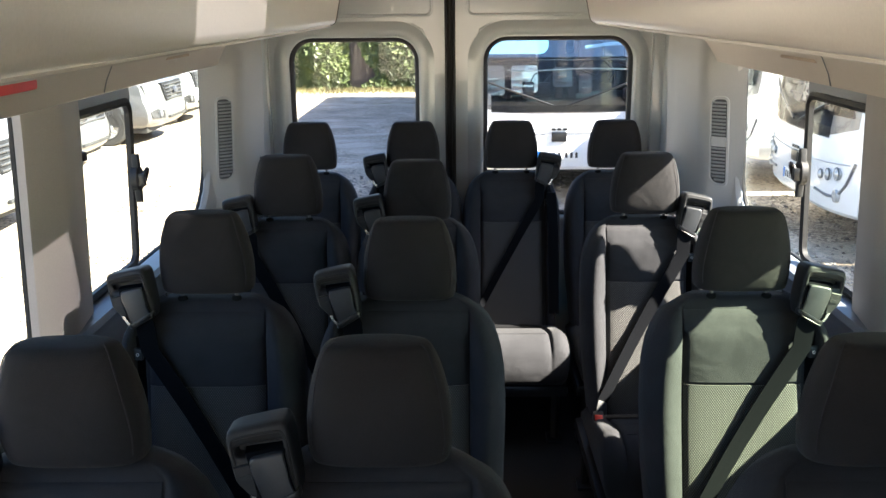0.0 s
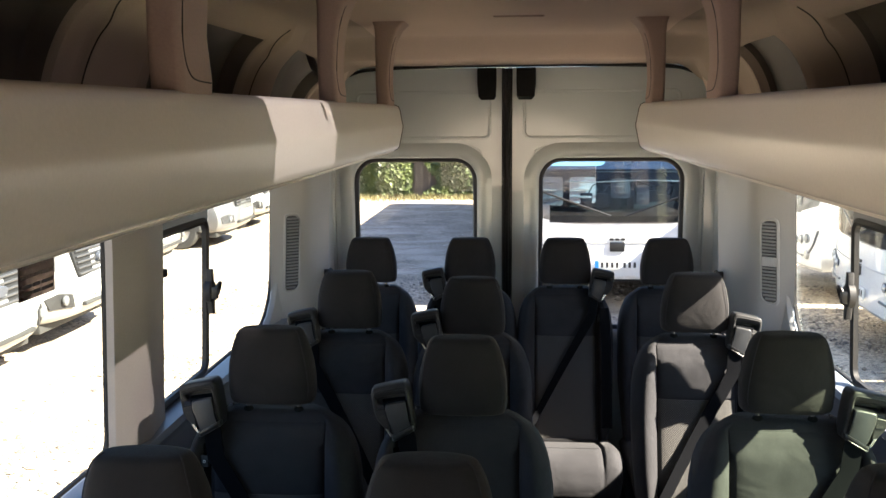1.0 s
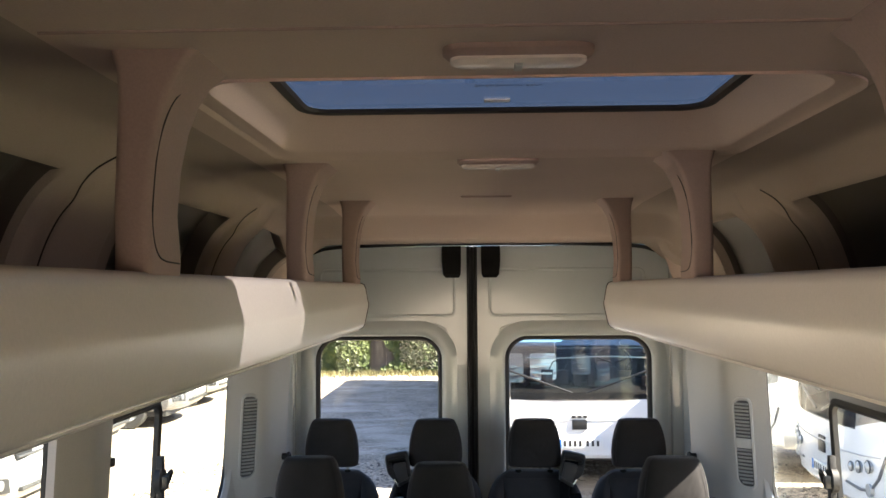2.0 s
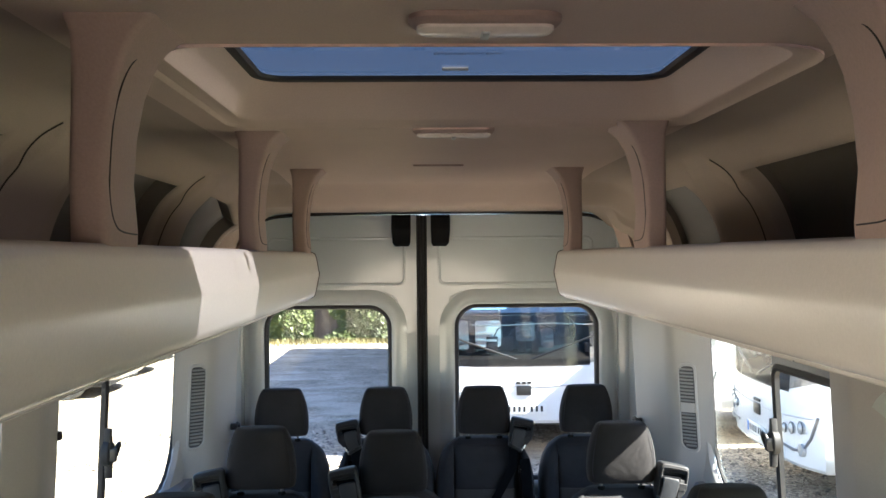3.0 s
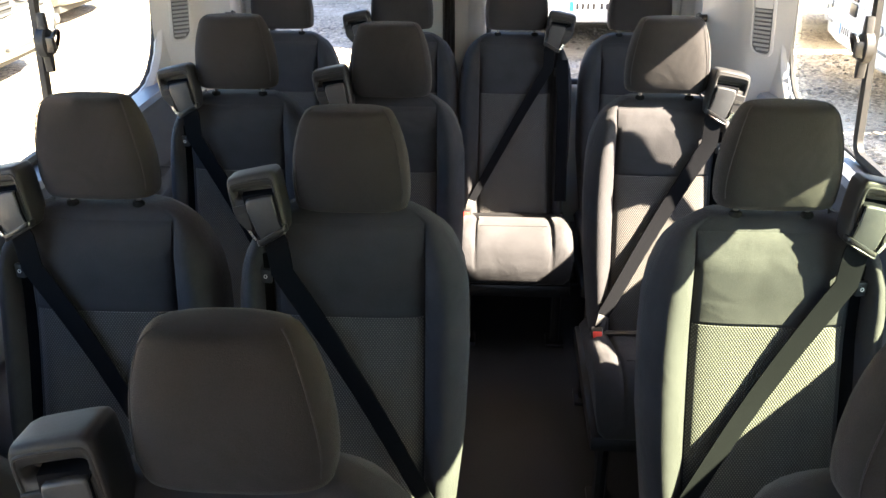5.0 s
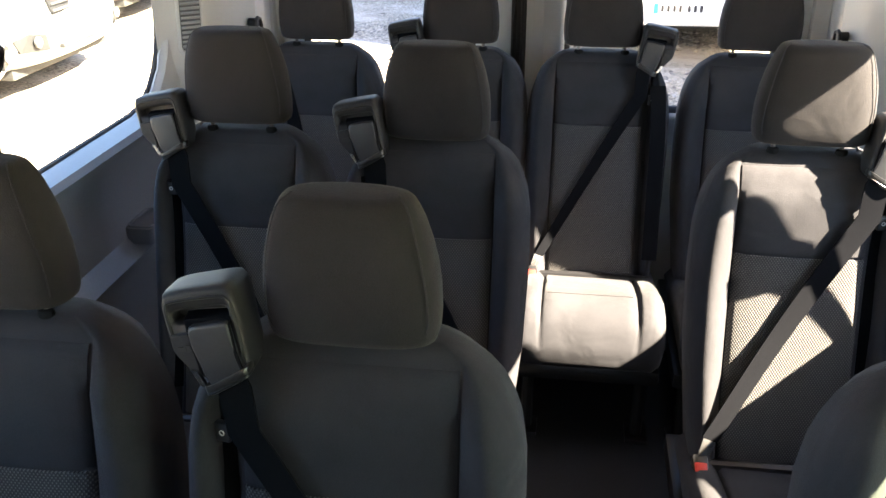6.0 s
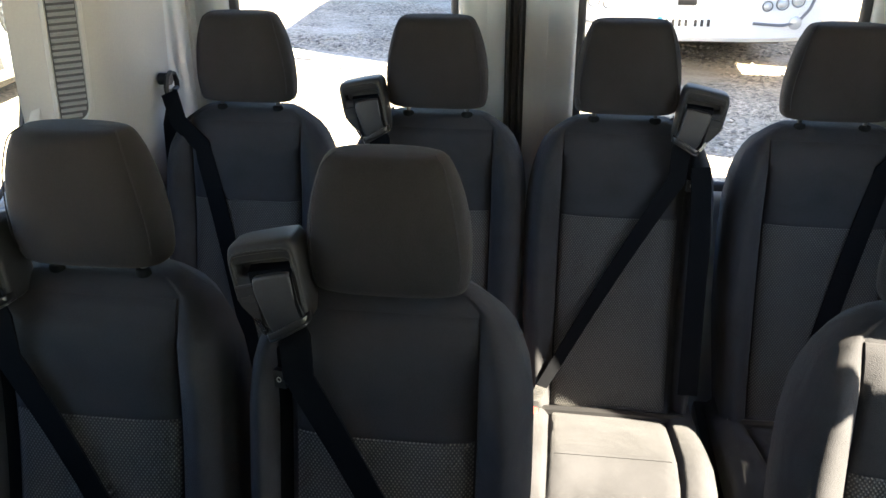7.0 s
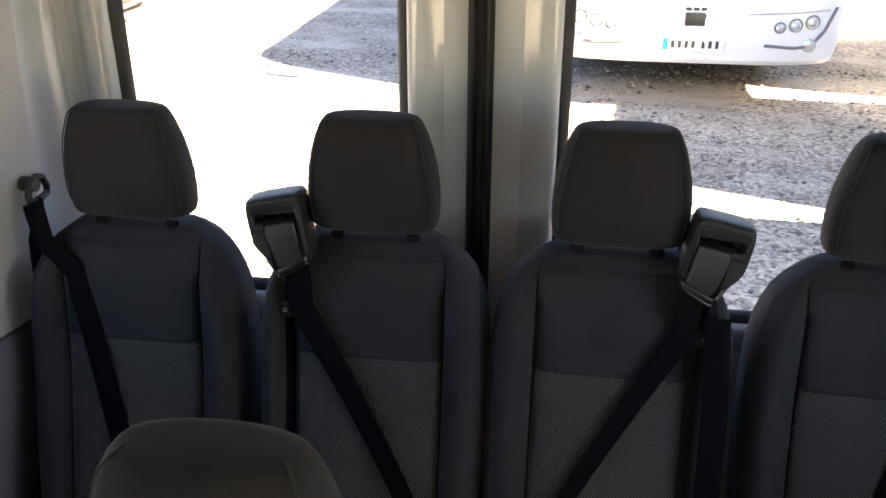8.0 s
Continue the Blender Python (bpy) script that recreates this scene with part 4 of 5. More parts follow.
        bm = bmesh.new()
        box(bm, (-0.012, -0.027, -0.012), (0.012, -0.006, 0.016), 0.003, pose(-b * 0.176 * wide, -0.225, 0.385, 25, 0, 0))
        part("release_button", bm, RED, buckle, "red release button")
    return s


def tower_pose(b, wide):
    return pose(b * (0.166 * wide - 0.006), -0.008, 0.966, -6, b * 10, -b * 3)


def belt_tower(s, b, wide):
    """Belt guide on the seat's shoulder: a rounded hood over an open mouth, a face with a catch, and a keeper loop."""
    m = tower_pose(b, wide)

    def at(u, y, z):
        return m @ Vector((-b * u * 0.84, y, z))
    # Outline of the face, seen from the front, out to the corner that is cut away below.
    face = smooth_ring([(u, 0, z) for u, z in ((-0.056, 0.020), (-0.056, 0.048), (-0.053, 0.062), (-0.044, 0.069), (0.0, 0.071), (0.040, 0.071), (0.050, 0.066), (0.054, 0.054), (0.054, 0.015), (0.052, -0.030), (0.047, -0.044), (0.020, -0.050), (-0.010, -0.049), (-0.022, -0.043), (-0.050, -0.010), (-0.055, 0.002))], 4)
    cx, cz = 0.0, 0.012

    def shrunk(k, y, dz=0.0):
        return [at(cx + (p.x - cx) * k, y, cz + (p.z - cz) * k + dz) for p in face]
    # The mouth under the hood, one point for each point of the face.
    mx, mz, mw, mh = -0.001, 0.0375, 0.041, 0.0085

    def mouth(grow, y):
        out = []
        for p in face:
            a = math.atan2((p.z - mz) / 0.045, (p.x - mx) / 0.055)
            c, q = math.cos(a), math.sin(a)
            out.append(at(mx + (mw + grow) * math.copysign(abs(c) ** 0.45, c), y, mz + (mh + grow) * math.copysign(abs(q) ** 0.45, q)))
        return out
    bm = bmesh.new()
    loft(bm, [shrunk(0.74, 0.026), shrunk(0.88, 0.021), shrunk(0.96, 0.012), shrunk(1.0, 0.0), shrunk(1.0, -0.036), shrunk(0.985, -0.045), shrunk(0.945, -0.0515), shrunk(0.90, -0.053), mouth(0.004, -0.0525), mouth(0.0, -0.049), mouth(-0.002, -0.024)])
    hood = part("belt_guide", bm, GUIDE_PLASTIC, s, "black plastic belt guide on the seat shoulder", sharp=50)
    bm = bmesh.new()
    loft(bm, [mouth(-0.001, -0.030), mouth(-0.001, -0.026)])
    part("guide_slot", bm, RUBBER, hood, "dark belt slot")
    # Lip of the hood over the mouth.
    bm = bmesh.new()
    lip = [(-0.0475, 0.018), (-0.0485, 0.040), (-0.046, 0.054), (-0.036, 0.058), (0.0, 0.059), (0.034, 0.058), (0.043, 0.053), (0.0455, 0.040), (0.0455, 0.010), (0.045, -0.020)]
    tube(bm, smooth_run([at(u, -0.0525, z) for u, z in lip], 4), 0.0024, 7)
    part("hood_lip", bm, GUIDE_PLASTIC, hood)
    # Smooth plate under the mouth, over which the webbing slides out.
    bm = bmesh.new()
    plate_u = smooth_ring([(u, 0, z) for u, z in ((-0.018, 0.026), (0.000, 0.029), (0.034, 0.029), (0.039, 0.022), (0.041, -0.015), (0.046, -0.038), (0.040, -0.047), (0.004, -0.050), (-0.009, -0.044), (-0.015, -0.020), (-0.020, 0.005))], 3)
    loft(bm, [[at(0.013 + (p.x - 0.013) * k, y, -0.010 + (p.z + 0.010) * k) for p in plate_u] for y, k in ((-0.050, 1.0), (-0.0600, 1.0), (-0.0625, 0.96), (-0.0632, 0.88))])
    part("guide_plate", bm, GUIDE_GREY, hood, "smooth grey guide plate", sharp=60)
    # Stepped face plate on the outer side, with its catch.
    bm = bmesh.new()
    plate_o = [(-0.050, 0.018), (-0.020, 0.019), (-0.019, -0.036), (-0.024, -0.038), (-0.046, -0.009), (-0.050, 0.0)]
    loft(bm, [[at(-0.035 + (u + 0.035) * k, y, -0.004 + (z + 0.004) * k) for u, z in plate_o] for y, k in ((-0.048, 1.0), (-0.0565, 1.0), (-0.058, 0.93))])
    part("face_plate", bm, GUIDE_PLASTIC, hood, smooth=False)
    bm = bmesh.new()
    tube(bm, [at(-0.028, -0.0570, 0.0), at(-0.028, -0.0592, 0.0)], 0.0052, 10)
    box(bm, (-0.011, -0.0008, -0.003), (0.0, 0.0008, 0.003), 0.0, m @ Matrix.Translation((b * 0.025, -0.0586, 0.0)) @ Matrix.Scale(-b, 4, (1, 0, 0)))
    part("guide_catch", bm, RUBBER, hood, "dark catch opening")
    bm = bmesh.new()
    rows = []
    for u, z in ((-0.026, -0.026), (-0.022, -0.036), (-0.016, -0.048)):
        rows.append([at(u - 0.004, -0.0565, z), at(u + 0.004, -0.0565, z - 0.002), at(u + 0.004, -0.0625, z - 0.002), at(u - 0.004, -0.0625, z)])
    loft(bm, rows)
    part("keeper_tab", bm, STEEL, hood, "bright metal tab", smooth=False)
    # Keeper: a flat loop that holds the webbing to the foot of the guide.
    bm = bmesh.new()
    outer = [at(u, y, z) for u, y, z in ((-0.014, -0.046, -0.050), (-0.013, -0.062, -0.051), (-0.004, -0.0665, -0.050), (0.022, -0.0675, -0.042), (0.046, -0.064, -0.035), (0.050, -0.054, -0.034), (0.049, -0.040, -0.034))]
    ribbon(bm, smooth_run(outer, 4), 0.0085, Vector(m.col[2][:3]), 0.0016)
    part("keeper", bm, BLACK_PLASTIC, hood, "black keeper loop")
    bm = bmesh.new()
    tube(bm, smooth_run([p - Vector(m.col[2][:3]) * 0.0065 for p in outer], 4), 0.0020, 6)
    part("keeper_edge", bm, BLACK_PLASTIC, hood)


seat_l = make_seat(-1)
seat_l.matrix_basis = pose(-0.577, 2.220, 0)
seat_r = make_seat(1)
seat_r.matrix_basis = pose(0.647, 2.220, 0)
# Headrests pushed right down.
low_l = make_seat(-1, sink=0.018)
low_l.matrix_basis = pose(-0.110, 2.220, 0)
for x in (-0.570, -0.116):
    copy_thing(low_l, pose(x, 1.465, 0))
low_r = make_seat(1, sink=0.018)
low_r.matrix_basis = pose(0.610, 1.465, 0)
# The two rear rows have narrower seats.
NARROW = 0.90
slim_l = make_seat(-1, wide=NARROW)
slim_l.matrix_basis = pose(-0.533, 2.998, 0)
copy_thing(slim_l, pose(-0.177, 3.795, 0))
make_seat(-1, wide=NARROW, sink=0.018).matrix_basis = pose(-0.126, 2.998, 0)
slim_r = make_seat(1, wide=NARROW)
slim_r.matrix_basis = pose(0.586, 2.998, 0)
seat_h = make_seat(1, hanging=True, wide=NARROW)
seat_h.matrix_basis = pose(0.215, 3.795, 0)
seat_n = make_seat(0, "charcoal fabric minibus seat with a wall-mounted belt", wide=NARROW)
seat_n.matrix_basis = pose(-0.592, 3.795, 0)
copy_thing(seat_n, pose(0.628, 3.795, 0))


def wall_belt(side, seat_x, seat_y):
    """Three-point belt that hangs from an anchor on the rear quarter trim."""
    w = thing("wall_belt", "black webbing seat belt from a wall anchor", "seat belt", group="rear corner belts")
    ax, ay, az = WX + side * 0.803, 3.805, 1.014
    bm = bmesh.new()
    tube(bm, [(ax + side * 0.02, ay, az), (ax - side * 0.006, ay, az)], 0.013, 12)
    part("anchor_bolt", bm, RUBBER, w, "dark anchor bolt")
    bm = bmesh.new()
    tube(bm, [(ax - side * 0.006, ay + c, az - 0.012 - d) for c, d in ((-0.026, 0.012), (-0.028, 0.0), (-0.018, -0.020), (0.0, -0.026), (0.018, -0.020), (0.028, 0.0), (0.026, 0.012), (0.0, 0.016), (-0.026, 0.012))], 0.006, 6)
    part("anchor_loop", bm, RUBBER, w, "black belt loop")
    bm = bmesh.new()
    ribbon(bm, [(ax - side * 0.010, ay - 0.004, az - 0.022), (WX + side * 0.797, 3.776, 0.92), (WX + side * 0.794, 3.758, 0.81), (WX + side * 0.791, 3.733, 0.70), (WX + side * 0.791, 3.645, 0.50), (WX + side * 0.791, 3.600, 0.25)], 0.047, lambda k: (1.0, 0.45 * side, 0) if k else (0.6, 0.7 * side, 0))
    part("belt_drop", bm, BELT, w)
    bm = bmesh.new()
    run = [(x * 0.9, y, z) for x, y, z in draped((side * 0.105, 0.885), (-side * 0.030, 0.400))]
    pts = [(ax - side * 0.012, ay - 0.03, az - 0.022), (seat_x + side * 0.145, seat_y - 0.050, 0.935)] + [(seat_x + x, seat_y + y, z) for x, y, z in run]
    ways = [(Vector(pts[min(k + 1, len(pts) - 1)]) - Vector(pts[max(k - 1, 0)])) for k in range(len(pts))]
    ribbon(bm, pts, 0.040, lambda k: ways[k].cross(Vector((0, -1, 0))))
    part("shoulder_belt", bm, BELT, w)
    return w


wall_belt(-1, -0.592, 3.80)
wall_belt(1, 0.629, 3.80)

# Cup shelf on the lining beside the third row.
bm = bmesh.new()
loft(bm, [[(u, v, z) for u, v in rounded(WX - 0.935, 3.13, WX - 0.865, 3.26, 0.012, 4)] for z in (0.615, 0.655)])
shelf = thing("cup_shelf", "small dark plastic cup shelf on the side lining", "cup holder")
part("tray", bm, LOW_TRIM, shelf)
bm = bmesh.new()
ring(bm, WX - 0.928, 3.14, WX - 0.872, 3.25, 0.010, ((0.005, 0.0), (0.004, 0.006), (0.0, 0.006), (-0.001, 0.0)), lambda u, v, d: (u, v, 0.654 + d))
part("rim", bm, LOW_TRIM, shelf)


# ---- outside ----
GROUND = -0.68


def gravel_material():
    """Stony yard: grey and brown stones, with drawn-out pale streaks painted as sunlight."""
    m = material("gravel", (0.42, 0.34, 0.25), 0.95, vary=0.4, grain=22, bump=0.0, blotch=1.6, spec=0.2, second=(0.57, 0.485, 0.385))
    n, l = m.node_tree.nodes, m.node_tree.links
    b = n["Principled BSDF"]
    old = b.inputs["Base Color"].links[0].from_socket
    where, cells = n.new("ShaderNodeTexCoord"), n.new("ShaderNodeTexVoronoi")
    cells.inputs["Scale"].default_value = 42
    l.new(where.outputs["Object"], cells.inputs["Vector"])
    shade = n.new("ShaderNodeSeparateColor")
    l.new(cells.outputs["Color"], shade.inputs[0])
    tone = n.new("ShaderNodeValToRGB")
    tone.color_ramp.elements[0].color, tone.color_ramp.elements[1].color = (0.40, 0.39, 0.39, 1), (1.40, 1.37, 1.32, 1)
    l.new(shade.outputs[0], tone.inputs[0])
    stones = n.new("ShaderNodeMix")
    stones.data_type, stones.blend_type = "RGBA", "MULTIPLY"
    stones.inputs[0].default_value = 1.0
    l.new(old, stones.inputs[6])
    l.new(tone.outputs[0], stones.inputs[7])
    stretch = n.new("ShaderNodeMapping")
    stretch.inputs["Scale"].default_value = (0.6, 1.2, 1.0)
    stretch.inputs["Rotation"].default_value = (0, 0, 0.12)
    l.new(where.outputs["Object"], stretch.inputs[0])
    # Stretched noise colours in the sunlit bumps and tyre tracks.
    sun_streaks = n.new("ShaderNodeTexNoise")
    sun_streaks.inputs["Scale"].default_value, sun_streaks.inputs["Detail"].default_value, sun_streaks.inputs["Distortion"].default_value = 1.0, 7, 0.6
    l.new(stretch.outputs[0], sun_streaks.inputs["Vector"])
    mask = n.new("ShaderNodeValToRGB")
    mask.color_ramp.elements[0].position, mask.color_ramp.elements[1].position = 0.50, 0.72
    l.new(sun_streaks.outputs[0], mask.inputs[0])
    mix = n.new("ShaderNodeMix")
    mix.data_type = "RGBA"
    l.new(mask.outputs[0], mix.inputs[0])
    l.new(stones.outputs[2], mix.inputs[6])
    mix.inputs[7].default_value = (0.58, 0.505, 0.40, 1)
    l.new(mix.outputs[2], b.inputs["Base Color"])
    bp = n.new("ShaderNodeBump")
    bp.inputs["Strength"].default_value, bp.inputs["Distance"].default_value = 0.06, 0.01
    l.new(cells.outputs["Distance"], bp.inputs["Height"])
    l.new(bp.outputs[0], b.inputs["Normal"])
    return m


GRAVEL = gravel_material()
bm = bmesh.new()
xs = [-600, -120, -40] + list(np.linspace(-16, 14, 46)) + [40, 120, 600]
ys = [-600, -60, -10] + list(np.linspace(0, 30, 46)) + [60, 160, 600]
grid = [[bm.verts.new((x, y, GROUND + (0.025 * noise.noise(Vector((x * 0.55, y * 0.8, 0))) if abs(x) < 39 else 0))) for x in xs] for y in ys]
for a, b in zip(grid, grid[1:]):
    for k in range(len(xs) - 1):
        bm.faces.new((a[k], a[k + 1], b[k + 1], b[k]))
structure("ground", bm, GRAVEL, "pale gravel yard with worn tracks and painted sunlit streaks", "ground")

STONE = material("loose_stone", (0.36, 0.30, 0.245), 0.9, vary=0.3, grain=60, bump=0.4, blotch=9, spec=0.2, second=(0.52, 0.45, 0.37))
bits, lk = STONE.node_tree.nodes, STONE.node_tree.links
island, tone, dye = bits.new("ShaderNodeNewGeometry"), bits.new("ShaderNodeValToRGB"), bits.new("ShaderNodeMix")
tone.color_ramp.elements[0].color, tone.color_ramp.elements[1].color = (0.35, 0.34, 0.35, 1), (1.35, 1.32, 1.26, 1)
dye.data_type, dye.blend_type = "RGBA", "MULTIPLY"
dye.inputs[0].default_value = 1.0
skin = bits["Principled BSDF"].inputs["Base Color"]
lk.new(island.outputs["Random Per Island"], tone.inputs[0])
lk.new(skin.links[0].from_socket, dye.inputs[6])
lk.new(tone.outputs[0], dye.inputs[7])
lk.new(dye.outputs[2], skin)
rs = random.Random(11)
verts, faces = [], []
for _ in range(15000):
    x, y = rs.uniform(-4.2, 4.4), 4.8 + 7.5 * rs.random() ** 1.25
    if noise.noise(Vector((x * 0.5, y * 1.1, 7.7))) < -0.12 - 0.25 * rs.random():
        continue
    r = 0.011 + 0.022 * rs.random() ** 2.5
    turn, h = rs.uniform(0, 6.283), rs.uniform(0.45, 0.85)
    base = len(verts)
    z0 = GROUND + 0.025 * noise.noise(Vector((x * 0.55, y * 0.8, 0)))
    for k in range(5):
        q = turn + 1.2566 * k
        w = r * rs.uniform(0.75, 1.25)
        verts.append((x + w * math.cos(q), y + w * math.sin(q), z0 + r * h * rs.uniform(0.15, 0.5)))
    verts.append((x + r * rs.uniform(-0.3, 0.3), y + r * rs.uniform(-0.3, 0.3), z0 + r * h * 1.25))
    verts.append((x, y, z0 - r * 0.4))
    for k in range(5):
        j = (k + 1) % 5
        faces.append((base + k, base + j, base + 5))
        faces.append((base + j, base + k, base + 6))
me = bpy.data.meshes.new("gravel_stones")
me.from_pydata(verts, [], faces)
me.materials.append(STONE)
tagged(new("gravel_stones", me), "loose grey and brown stones lying on the yard", "gravel", kind="stuff")

COACH_WHITE = material("coach_paint", (0.80, 0.80, 0.79), 0.25, vary=0.02, grain=5, bump=0, blotch=1, coat=0.5)
SILVER = material("silver_paint", (0.13, 0.132, 0.136), 0.3, 0.2, vary=0.04, grain=8, bump=0, blotch=1, coat=0.5)
# White van paint, its colour darkened to stand in for shade.
VAN_WHITE = material("dimmed_white_paint", (0.27, 0.272, 0.27), 0.35, vary=0.06, grain=8, bump=0, blotch=1, coat=0.3)
SCREEN_GLASS = glass_material("reflecting_screen_glass", (0.86, 0.84, 0.82), 0.66, shine=0.035)
# Blue tint puts the sky's reflection into the upper glass.
STRIP_GLASS = glass_material("sky_reflection_glass", (0.62, 0.86, 1.0), 0.92, shine=0.22)
DARK_GLASS = material("dark_screen_glass", (0.025, 0.03, 0.035), 0.04, vary=0.4, grain=2, bump=0, blotch=0.7, spec=0.7)
LAMP_GLASS = material("headlamp_glass", (0.50, 0.50, 0.49), 0.16, 0.3, vary=0.12, grain=30, bump=0.1)
TYRE = material("tyre_rubber", (0.03, 0.03, 0.03), 0.8, vary=0.3, grain=60)
HUB = material("wheel_silver", (0.55, 0.56, 0.56), 0.35, 0.7, vary=0.1)
VAN_LAMP = material("dull_lamp_glass", (0.12, 0.125, 0.13), 0.3, vary=0.3, grain=30, bump=0.2)
JOINT_DARK = material("grille_bar_grey", (0.045, 0.045, 0.047), 0.4, vary=0.08)
JOINT_GREY = material("joint_grey", (0.42, 0.42, 0.42), 0.45, vary=0.06)
LAMP_TRIM = material("lamp_trim", (0.14, 0.14, 0.145), 0.4, vary=0.08)
GRILLE = material("grille_grey", (0.015, 0.015, 0.016), 0.6, 0.0, vary=0.1)
PLATE_WHITE = material("plate_white", (0.78, 0.78, 0.74), 0.4, vary=0.03)
BADGE = material("badge_grey", (0.05, 0.055, 0.07), 0.5)
BLUE = material("plate_blue", (0.02, 0.16, 0.55), 0.4)


def wheel(parent, x, y, r, w):
    bm = bmesh.new()
    rows = []
    for dx, k in ((-w / 2, 0.64), (-w / 2, 0.93), (-w * 0.38, 1.0), (w * 0.38, 1.0), (w / 2, 0.93), (w / 2, 0.64)):
        rows.append([(x + dx, y + r * k * math.cos(2 * math.pi * j / 28), r + r * k * math.sin(2 * math.pi * j / 28)) for j in range(28)])
    loft(bm, rows, caps=False)
    wh = part("wheel", bm, TYRE, parent, "black tyre")
    bm = bmesh.new()
    rows = []
    for dx, k in ((-w * 0.40, 0.65), (-w * 0.46, 0.60), (-w * 0.36, 0.52), (w * 0.36, 0.52), (w * 0.46, 0.60), (w * 0.40, 0.65)):
        rows.append([(x + dx, y + r * k * math.cos(2 * math.pi * j / 28), r + r * k * math.sin(2 * math.pi * j / 28)) for j in range(28)])
    loft(bm, rows)
    s = 1 if x > 0 else -1
    for j in range(9):
        a = 2 * math.pi * j / 9
        box(bm, (x + s * w * 0.36, -0.02, r * 0.10), (x + s * w * 0.44, 0.02, r * 0.58), 0.006, Matrix.Translation((0, y, r)) @ pose(0, 0, 0, math.degrees(a)))
    part("rim", bm, HUB, wh, "silver wheel trim")
    return wh


def plate(parent, y, z, label="pale number plate with plain bars"):
    bm = bmesh.new()
    box(bm, (-0.26, y - 0.012, z - 0.055), (0.26, y, z + 0.055), 0.003)
    p = part("number_plate", bm, PLATE_WHITE, parent, label)
    bm = bmesh.new()
    box(bm, (-0.255, y - 0.0145, z - 0.05), (-0.21, y - 0.011, z + 0.05))
    part("blue_band", bm, BLUE, p, "blue end band")
    for k in range(7):
        bm = bmesh.new()
        x = -0.17 + 0.058 * k + (0.025 if k > 3 else 0)
        box(bm, (x - 0.014, y - 0.0145, z - 0.032), (x + 0.014, y - 0.011, z + 0.032))
        part("plate_bar", bm, STICKER_BLACK, p, "dark bar")
    return p


CAB_GREY = material("cab_grey", (0.045, 0.044, 0.045), 0.6, vary=0.15, grain=40, bump=0.1)
BLIND_WHITE = material("blind_white", (0.78, 0.78, 0.77), 0.6, vary=0.05, grain=12, bump=0.1)
CAB_SEAT = material("cab_seat_fabric", (0.06, 0.05, 0.055), 0.9, vary=0.3, grain=60, bump=0.3)


